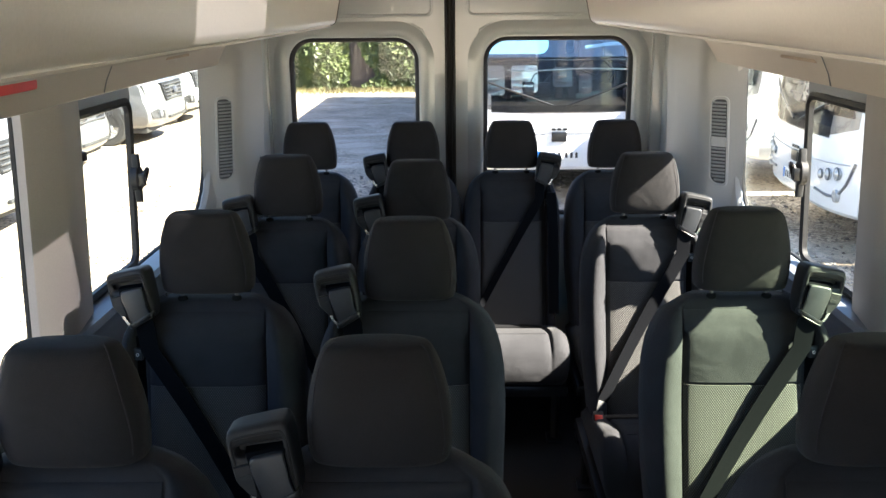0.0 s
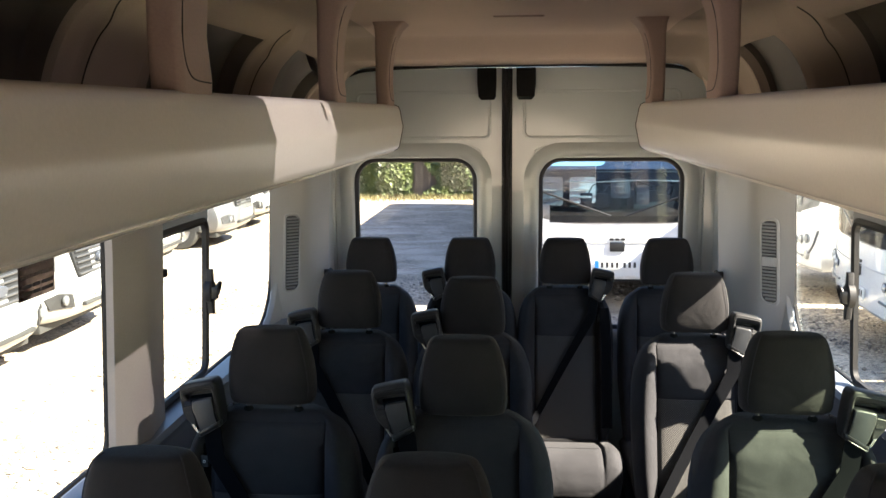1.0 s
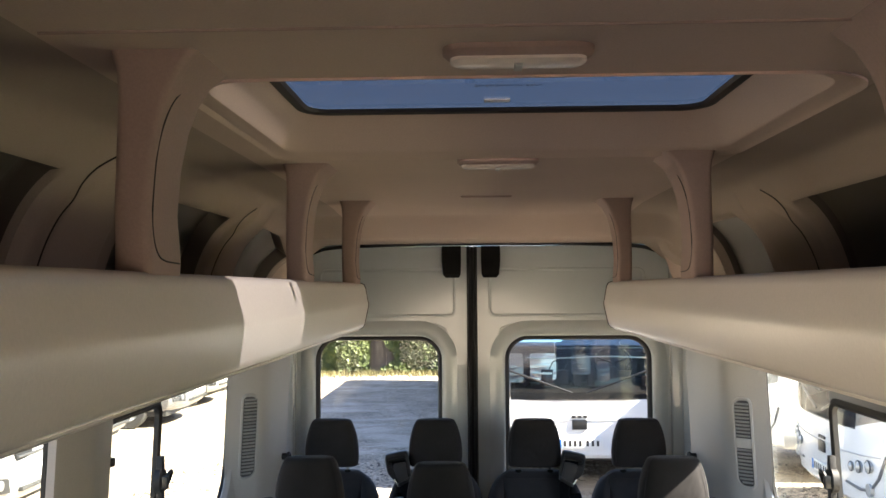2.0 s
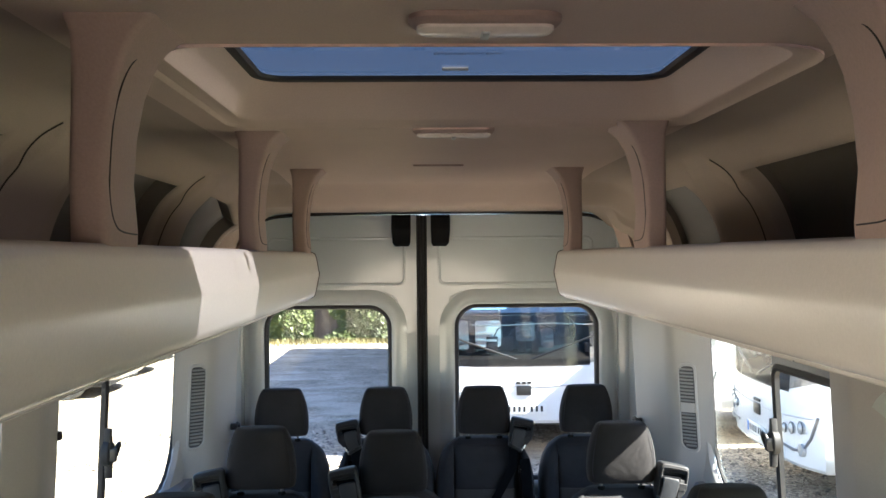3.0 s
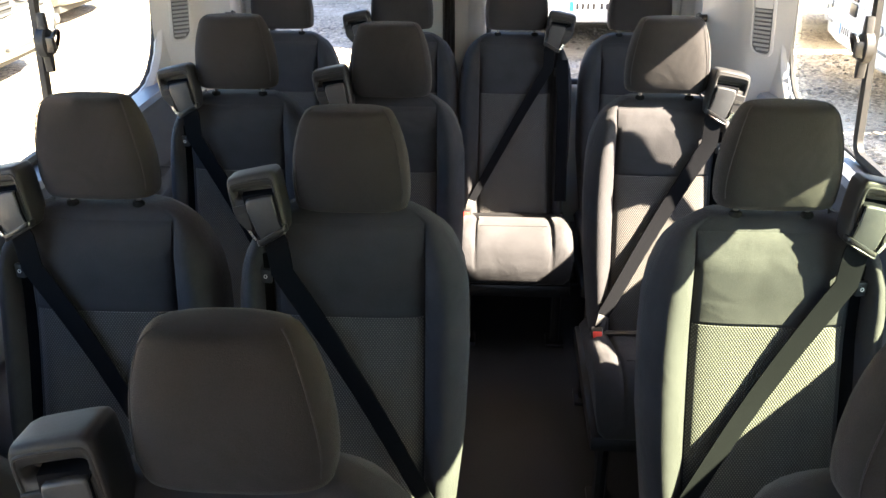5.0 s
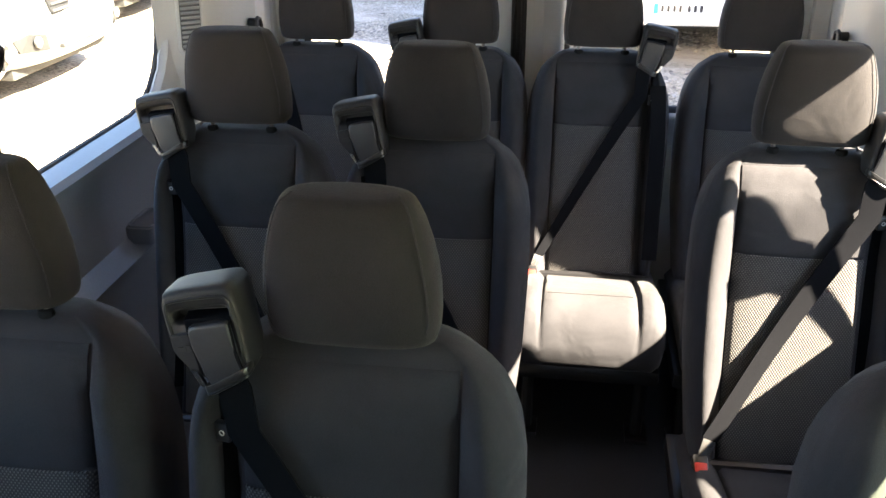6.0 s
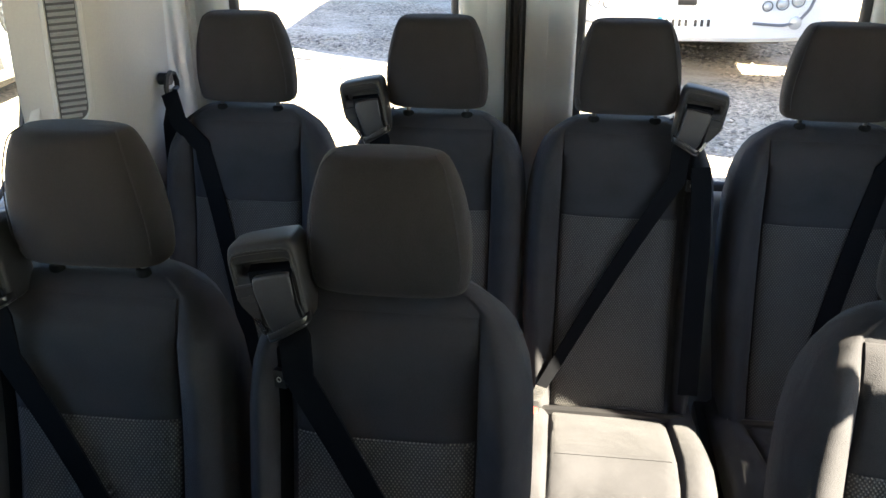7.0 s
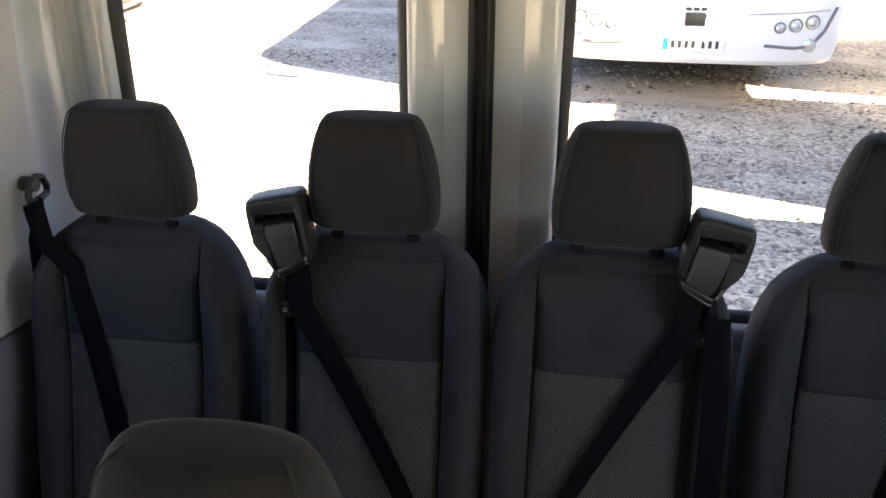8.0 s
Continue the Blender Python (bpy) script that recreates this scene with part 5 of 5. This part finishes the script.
def coach_cab(c, bow):
    """What shows behind a coach windscreen: dashboard, steering wheel, front seats and a curtain rail."""
    bm = bmesh.new()
    rows = []
    for x in np.linspace(-1.08, 1.08, 13):
        h = 0.07 * max(0.0, 1 - ((x - 0.55) / 0.34) ** 2)
        y0 = bow(x, 1.3) + 0.06
        rows.append([(x, y0, 1.02), (x, y0 + 0.02, 1.16), (x, y0 + 0.30, 1.25 + h), (x, y0 + 0.50, 1.20 + h), (x, y0 + 0.52, 1.02)])
    loft(bm, rows)
    part("dashboard", bm, CAB_GREY, c, "grey dashboard")
    bm = bmesh.new()
    m = pose(0.55, 1.02, 1.42, 62, 0, 0)
    tube(bm, [m @ Vector((0.23 * math.cos(2 * math.pi * j / 24), 0.23 * math.sin(2 * math.pi * j / 24), 0)) for j in range(25)], 0.016, 6)
    for a in (0.4, 2.74, 4.71):
        tube(bm, [m @ Vector((0, 0, 0)), m @ Vector((0.22 * math.cos(a), 0.22 * math.sin(a), 0))], 0.016, 6)
    part("steering_wheel", bm, BLACK_PLASTIC, c, "black steering wheel")
    for x, y in ((0.55, 1.45), (-0.55, 1.7), (0.62, 2.5), (0.20, 2.5), (-0.28, 2.5), (-0.75, 2.5)):
        bm = bmesh.new()
        for k in (0, 1):
            o = rounded(x - 0.23 + 0.08 * k, 0, x + 0.23 - 0.08 * k, 1, 0.06, 3)
            z0, z1 = ((0.75, 1.62), (1.60, 1.82))[k]
            loft(bm, [[(u, y + e, z0 + (z1 - z0) * v) for u, v in o] for e in (0.0, 0.14)])
        part("cab_seat", bm, CAB_SEAT, c, "dark coach seat")
    bm = bmesh.new()
    tube(bm, [(x, bow(x, 1.66) + 0.14, 1.66) for x in np.linspace(-1.0, 1.0, 9)], 0.012, 6)
    part("grab_rail", bm, CAB_GREY, c, "grey grab rail")
    # Pale sun blind, and a bent tube beside it.
    bm = bmesh.new()
    loft(bm, [[(u, bow(u, v) + 0.05 + 0.7 * (v - 1.74) + e, v) for u, v in rounded(-1.02, 1.74, -0.12, 2.06, 0.10, 5)] for e in (0.0, 0.03)])
    part("sun_blind", bm, BLIND_WHITE, c, "pale rolled sun blind")
    bm = bmesh.new()
    for z in (1.80, 1.92):
        tube(bm, smooth_run([(0.30, bow(0.3, z) + 0.12, z), (0.62, bow(0.6, z) + 0.10, z + 0.04), (0.84, bow(0.8, z) + 0.10, z + 0.02), (0.90, bow(0.9, z) + 0.12, z - 0.10)], 5), 0.020, 7)
    part("bent_rail", bm, BLIND_WHITE, c, "white bent rail")
    # Driver's instruments and clutter on the dashboard.
    rd = random.Random(3)
    bm = bmesh.new()
    for k in range(11):
        x = -0.95 + 0.19 * k + rd.uniform(-0.05, 0.05)
        w, h = rd.uniform(0.04, 0.10), rd.uniform(0.05, 0.22)
        y0 = bow(x, 1.35) + rd.uniform(0.12, 0.35)
        box(bm, (x - w, y0, 1.22), (x + w, y0 + 0.06, 1.26 + h), 0.012)
        tube(bm, [(x + w * 0.4, y0 + 0.03, 1.26 + h), (x + w, y0 + 0.05, 1.34 + h), (x + w * 1.5, y0 + 0.05, 1.36 + h)], 0.009, 5)
    part("dash_clutter", bm, CAB_SEAT, c, "dark instruments on the dashboard")
    bm = bmesh.new()
    loft(bm, [[(u, bow(u, v) + 0.20 + e, v) for u, v in rounded(-0.40, 1.36, -0.22, 1.52, 0.04, 4)] for e in (0.0, 0.05)])
    part("dash_screen", bm, LAMP_TRIM, c, "grey ticket machine")
    # The first panel is added in place of a seat's reflection.
    for x0, x1, z0, z1, mat, words in ((-1.02, -0.62, 1.27, 1.60, JOINT_GREY, "grey panel in place of a seat's reflection"), (-0.54, -0.24, 1.30, 1.60, BLIND_WHITE, "white paper notice"), (-0.06, 0.16, 1.36, 1.58, LAMP_TRIM, "grey display"), (0.24, 0.38, 1.28, 1.50, LAMP_TRIM, "grey radio"), (0.82, 1.0, 1.30, 1.46, JOINT_GREY, "grey box")):
        bm = bmesh.new()
        loft(bm, [[(u, bow(u, v) + 0.16 + 0.10 * (v - z0) + e, v) for u, v in rounded(x0, z0, x1, z1, 0.03, 3)] for e in (0.0, 0.03)])
        for k in range(3):
            zk = z0 + (z1 - z0) * (0.2 + 0.3 * k)
            box(bm, (x0 + 0.03, bow(x0, zk) + 0.145, zk), (x1 - 0.05 - 0.03 * k, bow(x1, zk) + 0.17, zk + 0.025), 0.004)
        part("dash_item", bm, mat, c, words)
    bm = bmesh.new()
    tube(bm, [(x, bow(x, 1.56) + 0.09, 1.56 + 0.01 * math.sin(5 * x)) for x in np.linspace(-0.60, 0.98, 12)], 0.008, 5)
    part("lower_rail", bm, JOINT_GREY, c, "thin grey rail")


def coach(at, label):
    """A white touring coach whose front looks to its own -y."""
    c = thing("coach", label, "coach", at, group="parked coaches")
    W, H, L = 1.25, 3.05, 12.0

    def bow(x, z):
        """How far the front bulges back from its foremost line."""
        return 0.17 * (abs(x) / W) ** 4 + 0.125 * max(0.0, z - 0.95) ** 1.8

    zs = (0.42, 0.46, 0.60, 0.80, 0.95, 1.09, 1.3, 1.55, 1.8, 2.1, 2.4, 2.6, 2.75, 2.95, H)
    bm = bmesh.new()
    rows = []
    for z in zs:
        w = W * lerp(((0.42, 0.93), (0.46, 0.965), (0.6, 0.99), (1.3, 1.0), (2.4, 0.975), (2.75, 0.955), (2.95, 0.91), (H, 0.82)), z)
        t = lerp(((0.42, 0.05), (0.46, 0.015), (0.6, 0.0), (2.75, 0.0), (2.95, 0.10), (H, 0.30)), z)
        front = [(x, t + bow(x / max(w / W, 0.5), z), z) for x in np.linspace(-w, w, 17)]
        rows.append(front + [(w, 1.0, z), (w, 5.0, z), (w, L - 0.2, z), (w * 0.9, L, z), (-w * 0.9, L, z), (-w, L - 0.2, z), (-w, 5.0, z), (-w, 1.0, z)])
    loft(bm, rows)
    bmesh.ops.recalc_face_normals(bm, faces=bm.faces)
    # The windscreen's opening.
    gone = [f for f in bm.faces if len(f.verts) == 4 and f.calc_center_median().y < 0.75 and 1.1 < f.calc_center_median().z < 2.75 and abs(f.calc_center_median().x) < (1.1 if f.calc_center_median().z > 1.3 else 0.8)]
    bmesh.ops.delete(bm, geom=gone, context="FACES")
    part("body", bm, COACH_WHITE, c, sharp=35)
    # Windscreen with a lower edge that dips in the middle; sky reflection tinted in above.
    def glazing(low, high, glass, name, label):
        bm = bmesh.new()
        rows = []
        for k in range(9):
            row = []
            for x in np.linspace(-1.17, 1.17, 25):
                edge = 1.08 + 0.14 * max(0.0, (abs(x) - 0.55) / 0.62) ** 1.3 if low is None else low
                z = edge + (high - edge) * k / 8
                row.append((x, bow(x, z) - 0.012, z))
            rows.append(row)
        loft(bm, rows, close=False)
        bmesh.ops.solidify(bm, geom=bm.faces[:], thickness=-0.02)
        return part(name, bm, glass, c, label)
    screen = glazing(None, 1.70, SCREEN_GLASS, "windscreen", "large dark reflecting windscreen")
    glazing(1.704, 2.72, STRIP_GLASS, "sky_strip", "upper glass tinted blue as reflected sky")
    coach_cab(c, bow)
    for s in (-1, 1):
        bm = bmesh.new()
        pts = [(s * (0.08 + 0.9 * f), bow(s * (0.08 + 0.9 * f), 1.17 + 0.32 * f) - 0.035, 1.17 + 0.32 * f) for f in np.linspace(0, 1, 7)]
        tube(bm, pts, 0.013, 6)
        part("wiper", bm, BLACK_PLASTIC, screen, "black wiper arm")
    # Side windows.
    for s in (-1, 1):
        for k in range(6):
            bm = bmesh.new()
            y0 = 1.05 + 1.8 * k
            o = rounded(y0, 1.42, y0 + 1.72, 2.55, 0.06)
            x = s * W
            loft(bm, [[(x * lerp(((1.3, 1.0), (2.4, 0.975), (2.75, 0.955)), v) + s * e, u, v) for u, v in o] for e in (-0.01, 0.012)])
            part("side_window", bm, DARK_GLASS, c, "dark side glass")
    # Front details: crease, headlamps, grille box, plate.
    bm = bmesh.new()
    pts = [(x, bow(x, 0.86) - 0.004, 0.90 - 0.045 * (1 - (abs(x) / 1.15) ** 2)) for x in np.linspace(-1.12, 1.12, 21)]
    tube(bm, pts, 0.006, 5)
    part("panel_line", bm, JOINT_GREY, c, "dark panel joint")
    for s in (-1, 1):
        for k, (x, z, r) in enumerate(((0.98, 0.80, 0.046), (0.84, 0.775, 0.044), (0.71, 0.755, 0.036))):
            bm = bmesh.new()
            yy = bow(x, z)
            rows = [[(s * x + q * math.cos(2 * math.pi * j / 20), yy + e, z + q * math.sin(2 * math.pi * j / 20)) for j in range(20)] for q, e in ((r * 1.2, 0.02), (r * 1.15, -0.016), (r * 0.95, -0.014), (r * 0.6, -0.030), (0.01, -0.034))]
            loft(bm, rows)
            lamp = part("headlamp", bm, LAMP_GLASS, c, "round clear headlamp")
            bm = bmesh.new()
            tube(bm, [(s * x + r * 1.2 * math.cos(2 * math.pi * j / 20), yy - 0.012, z + r * 1.2 * math.sin(2 * math.pi * j / 20)) for j in range(21)], 0.006, 5)
            part("lamp_ring", bm, JOINT_DARK, lamp, "dark lamp ring")
        bm = bmesh.new()
        pts = [(s * x, bow(x, z) - 0.003, z) for x, z in ((1.18, 0.92), (1.10, 0.72), (1.0, 0.60), (0.86, 0.58), (0.60, 0.60))]
        tube(bm, pts, 0.014, 6)
        part("lamp_surround", bm, LAMP_TRIM, c, "grey lamp surround")
        bm = bmesh.new()
        x, z = 0.98, 0.60
        rows = [[(s * x + q * math.cos(2 * math.pi * j / 16), bow(x, z) + e, z + q * math.sin(2 * math.pi * j / 16)) for j in range(16)] for q, e in ((0.06, 0.02), (0.058, -0.014), (0.035, -0.020))]
        loft(bm, rows)
        part("fog_lamp", bm, LAMP_GLASS, c, "small round fog lamp")
        # Mirror arms.
        bm = bmesh.new()
        tube(bm, [(s * 1.12, 0.42, 2.68), (s * 1.20, 0.12, 2.68), (s * 1.22, 0.0, 2.50)], 0.02, 8)
        box(bm, (s * 1.22 - 0.06, -0.04, 2.22), (s * 1.22 + 0.06, 0.04, 2.52), 0.025)
        part("mirror", bm, BLACK_PLASTIC, c, "black hanging mirror")
    bm = bmesh.new()
    box(bm, (-0.085, -0.02, 0.755), (0.085, 0.03, 0.865), 0.006)
    for k in (-1, 0, 1):
        box(bm, (0.065 * k - 0.024, -0.018, 0.885), (0.065 * k + 0.024, 0.03, 0.912), 0.004)
    part("grille_box", bm, BLACK_PLASTIC, c, "small dark grille panel")
    plate(c, -0.012, 0.600)
    bm = bmesh.new()
    box(bm, (-1.08, 0.95, 0.22), (1.08, L - 0.3, 0.44), 0.03)
    part("underbody", bm, TYRE, c, "black underbody")
    for x in (-1.07, 1.07):
        for y in (2.4, 8.6):
            wheel(c, x, y, 0.48, 0.30)
    return c


first = coach(pose(1.17, 10.45, GROUND), "white coach parked facing the van on gravel")
for x, y, turn in ((3.37, 9.08, -93), (3.55, 12.25, -93), (3.55, 6.05, -92)):
    tagged(copy_thing(first, pose(x, y, GROUND, 0, 0, turn)), "white coach parked side by side in a row on gravel")


def van(at, paint, label, pickup=False):
    """A parked van with its front to its own -y."""
    c = thing("parked_van", label, "van", at, group="parked vans")
    W, L = 0.98, 4.9
    prof = ((0.27, 0.30, 0.84), (0.30, 0.17, 0.90), (0.35, 0.075, 0.945), (0.41, 0.025, 0.97), (0.50, 0.0, 0.985), (0.60, 0.0, 0.995), (0.68, 0.02, 1.0), (0.74, 0.05, 1.0), (0.98, 0.09, 1.0), (1.06, 0.16, 0.985), (1.16, 0.62, 0.96), (1.45, 0.98, 0.94), (1.80, 1.38, 0.90), (2.02, 1.72, 0.86), (2.10, 2.1, 0.78))
    bm = bmesh.new()
    rows = []
    for z, y0, k in prof:
        w = W * k
        rows.append([(x, y0 + 0.24 * (abs(x) / W) ** 3, z) for x in np.linspace(-w, w, 15)] + [(w, 1.4 + y0 * 0.6, z), (w, L - 0.1, z), (w * 0.9, L, z), (-w * 0.9, L, z), (-w, L - 0.1, z), (-w, 1.4 + y0 * 0.6, z)])
    loft(bm, rows)
    part("body", bm, paint, c, sharp=30)
    # Grille with bars.
    bm = bmesh.new()
    o = [(-0.52, 1.03), (-0.46, 0.72), (0.46, 0.72), (0.52, 1.03)]
    loft(bm, [[(u, 0.06 + e + 0.05 * (v - 0.72) / 0.3, v) for u, v in o] for e in (-0.012, 0.06)])
    g = part("grille", bm, GRILLE, c, "grey front grille", smooth=False)
    for k in range(5):
        z = 0.755 + 0.058 * k
        bm = bmesh.new()
        tube(bm, [(x, 0.028 + 0.05 * (z - 0.72) / 0.3 + 0.03 * x * x, z) for x in np.linspace(-0.47, 0.47, 7)], 0.013, 6)
        part("grille_bar", bm, JOINT_DARK, g)
    bm = bmesh.new()
    rows = [[(0.10 * q * math.cos(2 * math.pi * j / 20), e, 0.88 + 0.05 * q * math.sin(2 * math.pi * j / 20)) for j in range(20)] for q, e in ((1.0, 0.05), (1.0, 0.012), (0.85, 0.004))]
    loft(bm, rows)
    part("badge", bm, BADGE, g, "plain oval badge")
    for s in (-1, 1):
        bm = bmesh.new()
        o = [(0.60, 0.80), (0.72, 0.74), (0.90, 0.80), (0.955, 1.02), (0.86, 1.03), (0.64, 0.97)]
        loft(bm, [[(s * u, 0.075 + e + 0.26 * (u / W) ** 3, v) for u, v in o] for e in (-0.03, 0.10)])
        part("headlamp", bm, VAN_LAMP, c, "clear headlamp")
        bm = bmesh.new()
        o = [(0.60, 0.44), (0.88, 0.46), (0.92, 0.57), (0.78, 0.61), (0.62, 0.58)]
        loft(bm, [[(s * u, 0.0 + e + 0.24 * (u / W) ** 3, v) for u, v in o] for e in (-0.012, 0.06)])
        fog = part("fog_recess", bm, GRILLE, c, "dark fog lamp recess", smooth=False)
        bm = bmesh.new()
        rows = [[(s * 0.72 + q * math.cos(2 * math.pi * j / 14), e + 0.085, 0.53 + q * math.sin(2 * math.pi * j / 14)) for j in range(14)] for q, e in ((0.05, 0.0), (0.05, -0.02), (0.03, -0.03))]
        loft(bm, rows)
        part("fog_lamp", bm, VAN_LAMP, fog, "fog lamp")
        bm = bmesh.new()
        box(bm, (s * 1.13 - 0.09, 1.18, 1.12), (s * 1.13 + 0.09, 1.30, 1.38), 0.03)
        part("mirror", bm, BLACK_PLASTIC, c, "door mirror")
        bm = bmesh.new()
        o = [(1.35, 1.16), (2.25, 1.16), (2.25, 1.72), (1.78, 1.74)]
        loft(bm, [[(s * (W * (0.97 - 0.08 * (v - 1.16)) + e), u, v) for u, v in o] for e in (-0.03, 0.004)])
        part("door_window", bm, DARK_GLASS, c, "dark door glass", smooth=False)
    bm = bmesh.new()
    o = [(-0.80, 1.21), (0.80, 1.21), (0.72, 1.80), (-0.72, 1.80)]
    loft(bm, [[(u, 0.66 + (v - 1.16) * 1.16 + e + 0.24 * (abs(u) / W) ** 3, v) for u, v in o] for e in (-0.045, 0.1)])
    part("windscreen", bm, DARK_GLASS, c, "dark windscreen", smooth=False)
    bm = bmesh.new()
    box(bm, (-0.46, -0.006, 0.425), (0.46, 0.06, 0.465), 0.008)
    part("lower_intake", bm, TYRE, c, "dark lower intake")
    bm = bmesh.new()
    box(bm, (-0.27, -0.026, 0.52), (0.27, 0.03, 0.64), 0.01)
    part("number_plate", bm, PLATE_WHITE, c, "blank pale number plate")
    bm = bmesh.new()
    box(bm, (-0.85, 0.3, 0.20), (0.85, L - 0.3, 0.34), 0.03)
    part("underbody", bm, TYRE, c, "black underbody")
    for x in (-0.86, 0.86):
        for y in (0.95, 3.9):
            bm = bmesh.new()
            s = 1 if x > 0 else -1
            rows = [[(s * e, y + 0.40 * math.cos(math.pi * j / 16), max(0.33 + 0.40 * math.sin(math.pi * j / 16), 0.29)) for j in range(17)] for e in (0.80, 0.992)]
            loft(bm, rows)
            part("wheel_arch", bm, TYRE, c, "dark wheel arch")
            wheel(c, s * 0.885, y, 0.335, 0.22)
    return c


va = van(pose(-4.42, 9.25, GROUND, 0, 0, 90), VAN_WHITE, "pale silver van parked in a row on gravel")
vb = van(pose(-5.15, 12.85, GROUND, 0, 0, 90), SILVER, "grey van parked in a row on gravel")
copy_thing(va, pose(-4.36, 7.25, GROUND, 0, 0, 90))
copy_thing(vb, pose(-5.02, 16.25, GROUND, 0, 0, 90))
copy_thing(va, pose(-5.20, 18.75, GROUND, 0, 0, 88))
copy_thing(va, pose(-5.45, 21.3, GROUND, 0, 0, 88))

# ---- under the minibus ----
bm = bmesh.new()
box(bm, (WX - 0.99, -1.98, -0.36), (WX + 0.99, 4.04, -0.062), 0.03)
structure("underbody", bm, PAINT, "white lower body of the minibus", "van body")
for x, y in ((-0.90, -1.35), (0.90, -1.35), (-0.90, 2.45), (0.90, 2.45)):
    road_wheel = thing("road_wheel", "black tyre of the minibus standing on gravel", "wheel", pose(WX, 0, GROUND), group="wheels of the minibus")
    wheel(road_wheel, x, y, 0.34, 0.20)

# ---- ivy fence ----
PLANK = material("weathered_plank", (0.105, 0.086, 0.072), 0.9, vary=0.3, grain=14, bump=0.5, blotch=2)
fence = thing("fence", "weathered wooden board fence partly covered by ivy", "fence")
FY = 25.2
for k in range(84):
    x = -11.4 + 0.20 * k
    bm = bmesh.new()
    hh = 2.5 + 0.03 * math.sin(k * 7.3)
    box(bm, (x - 0.099, FY + 0.012 * (k % 2), GROUND), (x + 0.099, FY + 0.03 + 0.012 * (k % 2), GROUND + hh), 0.004, None, 1)
    part("board", bm, PLANK, fence, smooth=False)


def leaf_material(name, base, second):
    return material(name, base, 0.5, vary=0.4, grain=1.6, bump=0, blotch=0.7, second=second)


IVY = leaf_material("ivy_leaf", (0.035, 0.060, 0.016), (0.15, 0.18, 0.045))
DRY = leaf_material("dry_grass", (0.16, 0.15, 0.06), (0.33, 0.29, 0.13))
rng = random.Random(5)
verts, faces = [], []


def leaf(p, size, out):
    """One pointed leaf of four corners, turned at random about the way it faces."""
    nrm = Vector(out).normalized()
    u = nrm.orthogonal().normalized()
    u.rotate(Matrix.Rotation(rng.uniform(0, 6.283), 3, nrm))
    v = nrm.cross(u)
    k = len(verts)
    for a, b, c in ((0, -0.6, 0), (0.5, 0.0, 0.12), (0, 0.75, -0.08), (-0.5, 0.0, 0.12)):
        verts.append(tuple(p + u * a * size + v * b * size + nrm * c * size))
    faces.append((k, k + 1, k + 2, k + 3))


for x0, x1, top, count in ((-11.5, -5.2, 2.6, 4800), (-5.2, -2.98, 2.8, 7500), (-2.70, 0.6, 2.9, 9500), (0.6, 5.5, 2.8, 2500)):
    for _ in range(count):
        x, z = rng.uniform(x0, x1), rng.uniform(0.02, 1.0) ** 0.8 * top
        dense = noise.noise(Vector((x * 0.9, z * 0.9, 3.1)))
        if dense < -0.42:
            continue
        depth = 0.10 + 0.34 * max(0, dense + 0.35) * rng.random() + 0.1 * rng.random()
        leaf(Vector((x, FY - depth, GROUND + z)), rng.uniform(0.07, 0.17), (rng.uniform(-0.8, 0.8), -1, rng.uniform(-0.2, 1.0)))
me = bpy.data.meshes.new("ivy")
me.from_pydata(verts, [], faces)
me.materials.append(IVY)
tagged(new("ivy", me), "sunlit green ivy hanging over the fence", "ivy", kind="stuff")
verts, faces = [], []
for _ in range(5200):
    x, y = rng.uniform(-11, 5), FY - 0.1 - abs(rng.gauss(0, 0.45))
    h, a = rng.uniform(0.05, 0.20), rng.uniform(0, 3.14)
    k = len(verts)
    dx, dy = 0.014 * math.cos(a), 0.014 * math.sin(a)
    lx, ly = rng.uniform(-0.1, 0.1), rng.uniform(-0.12, 0.05)
    verts += [(x - dx, y - dy, GROUND - 0.02), (x + dx, y + dy, GROUND - 0.02), (x + lx, y + ly, GROUND + h)]
    faces.append((k, k + 1, k + 2))
me = bpy.data.meshes.new("grass")
me.from_pydata(verts, [], faces)
me.materials.append(DRY)
tagged(new("grass", me), "dry sunlit grass along the foot of the fence", "grass", kind="stuff")
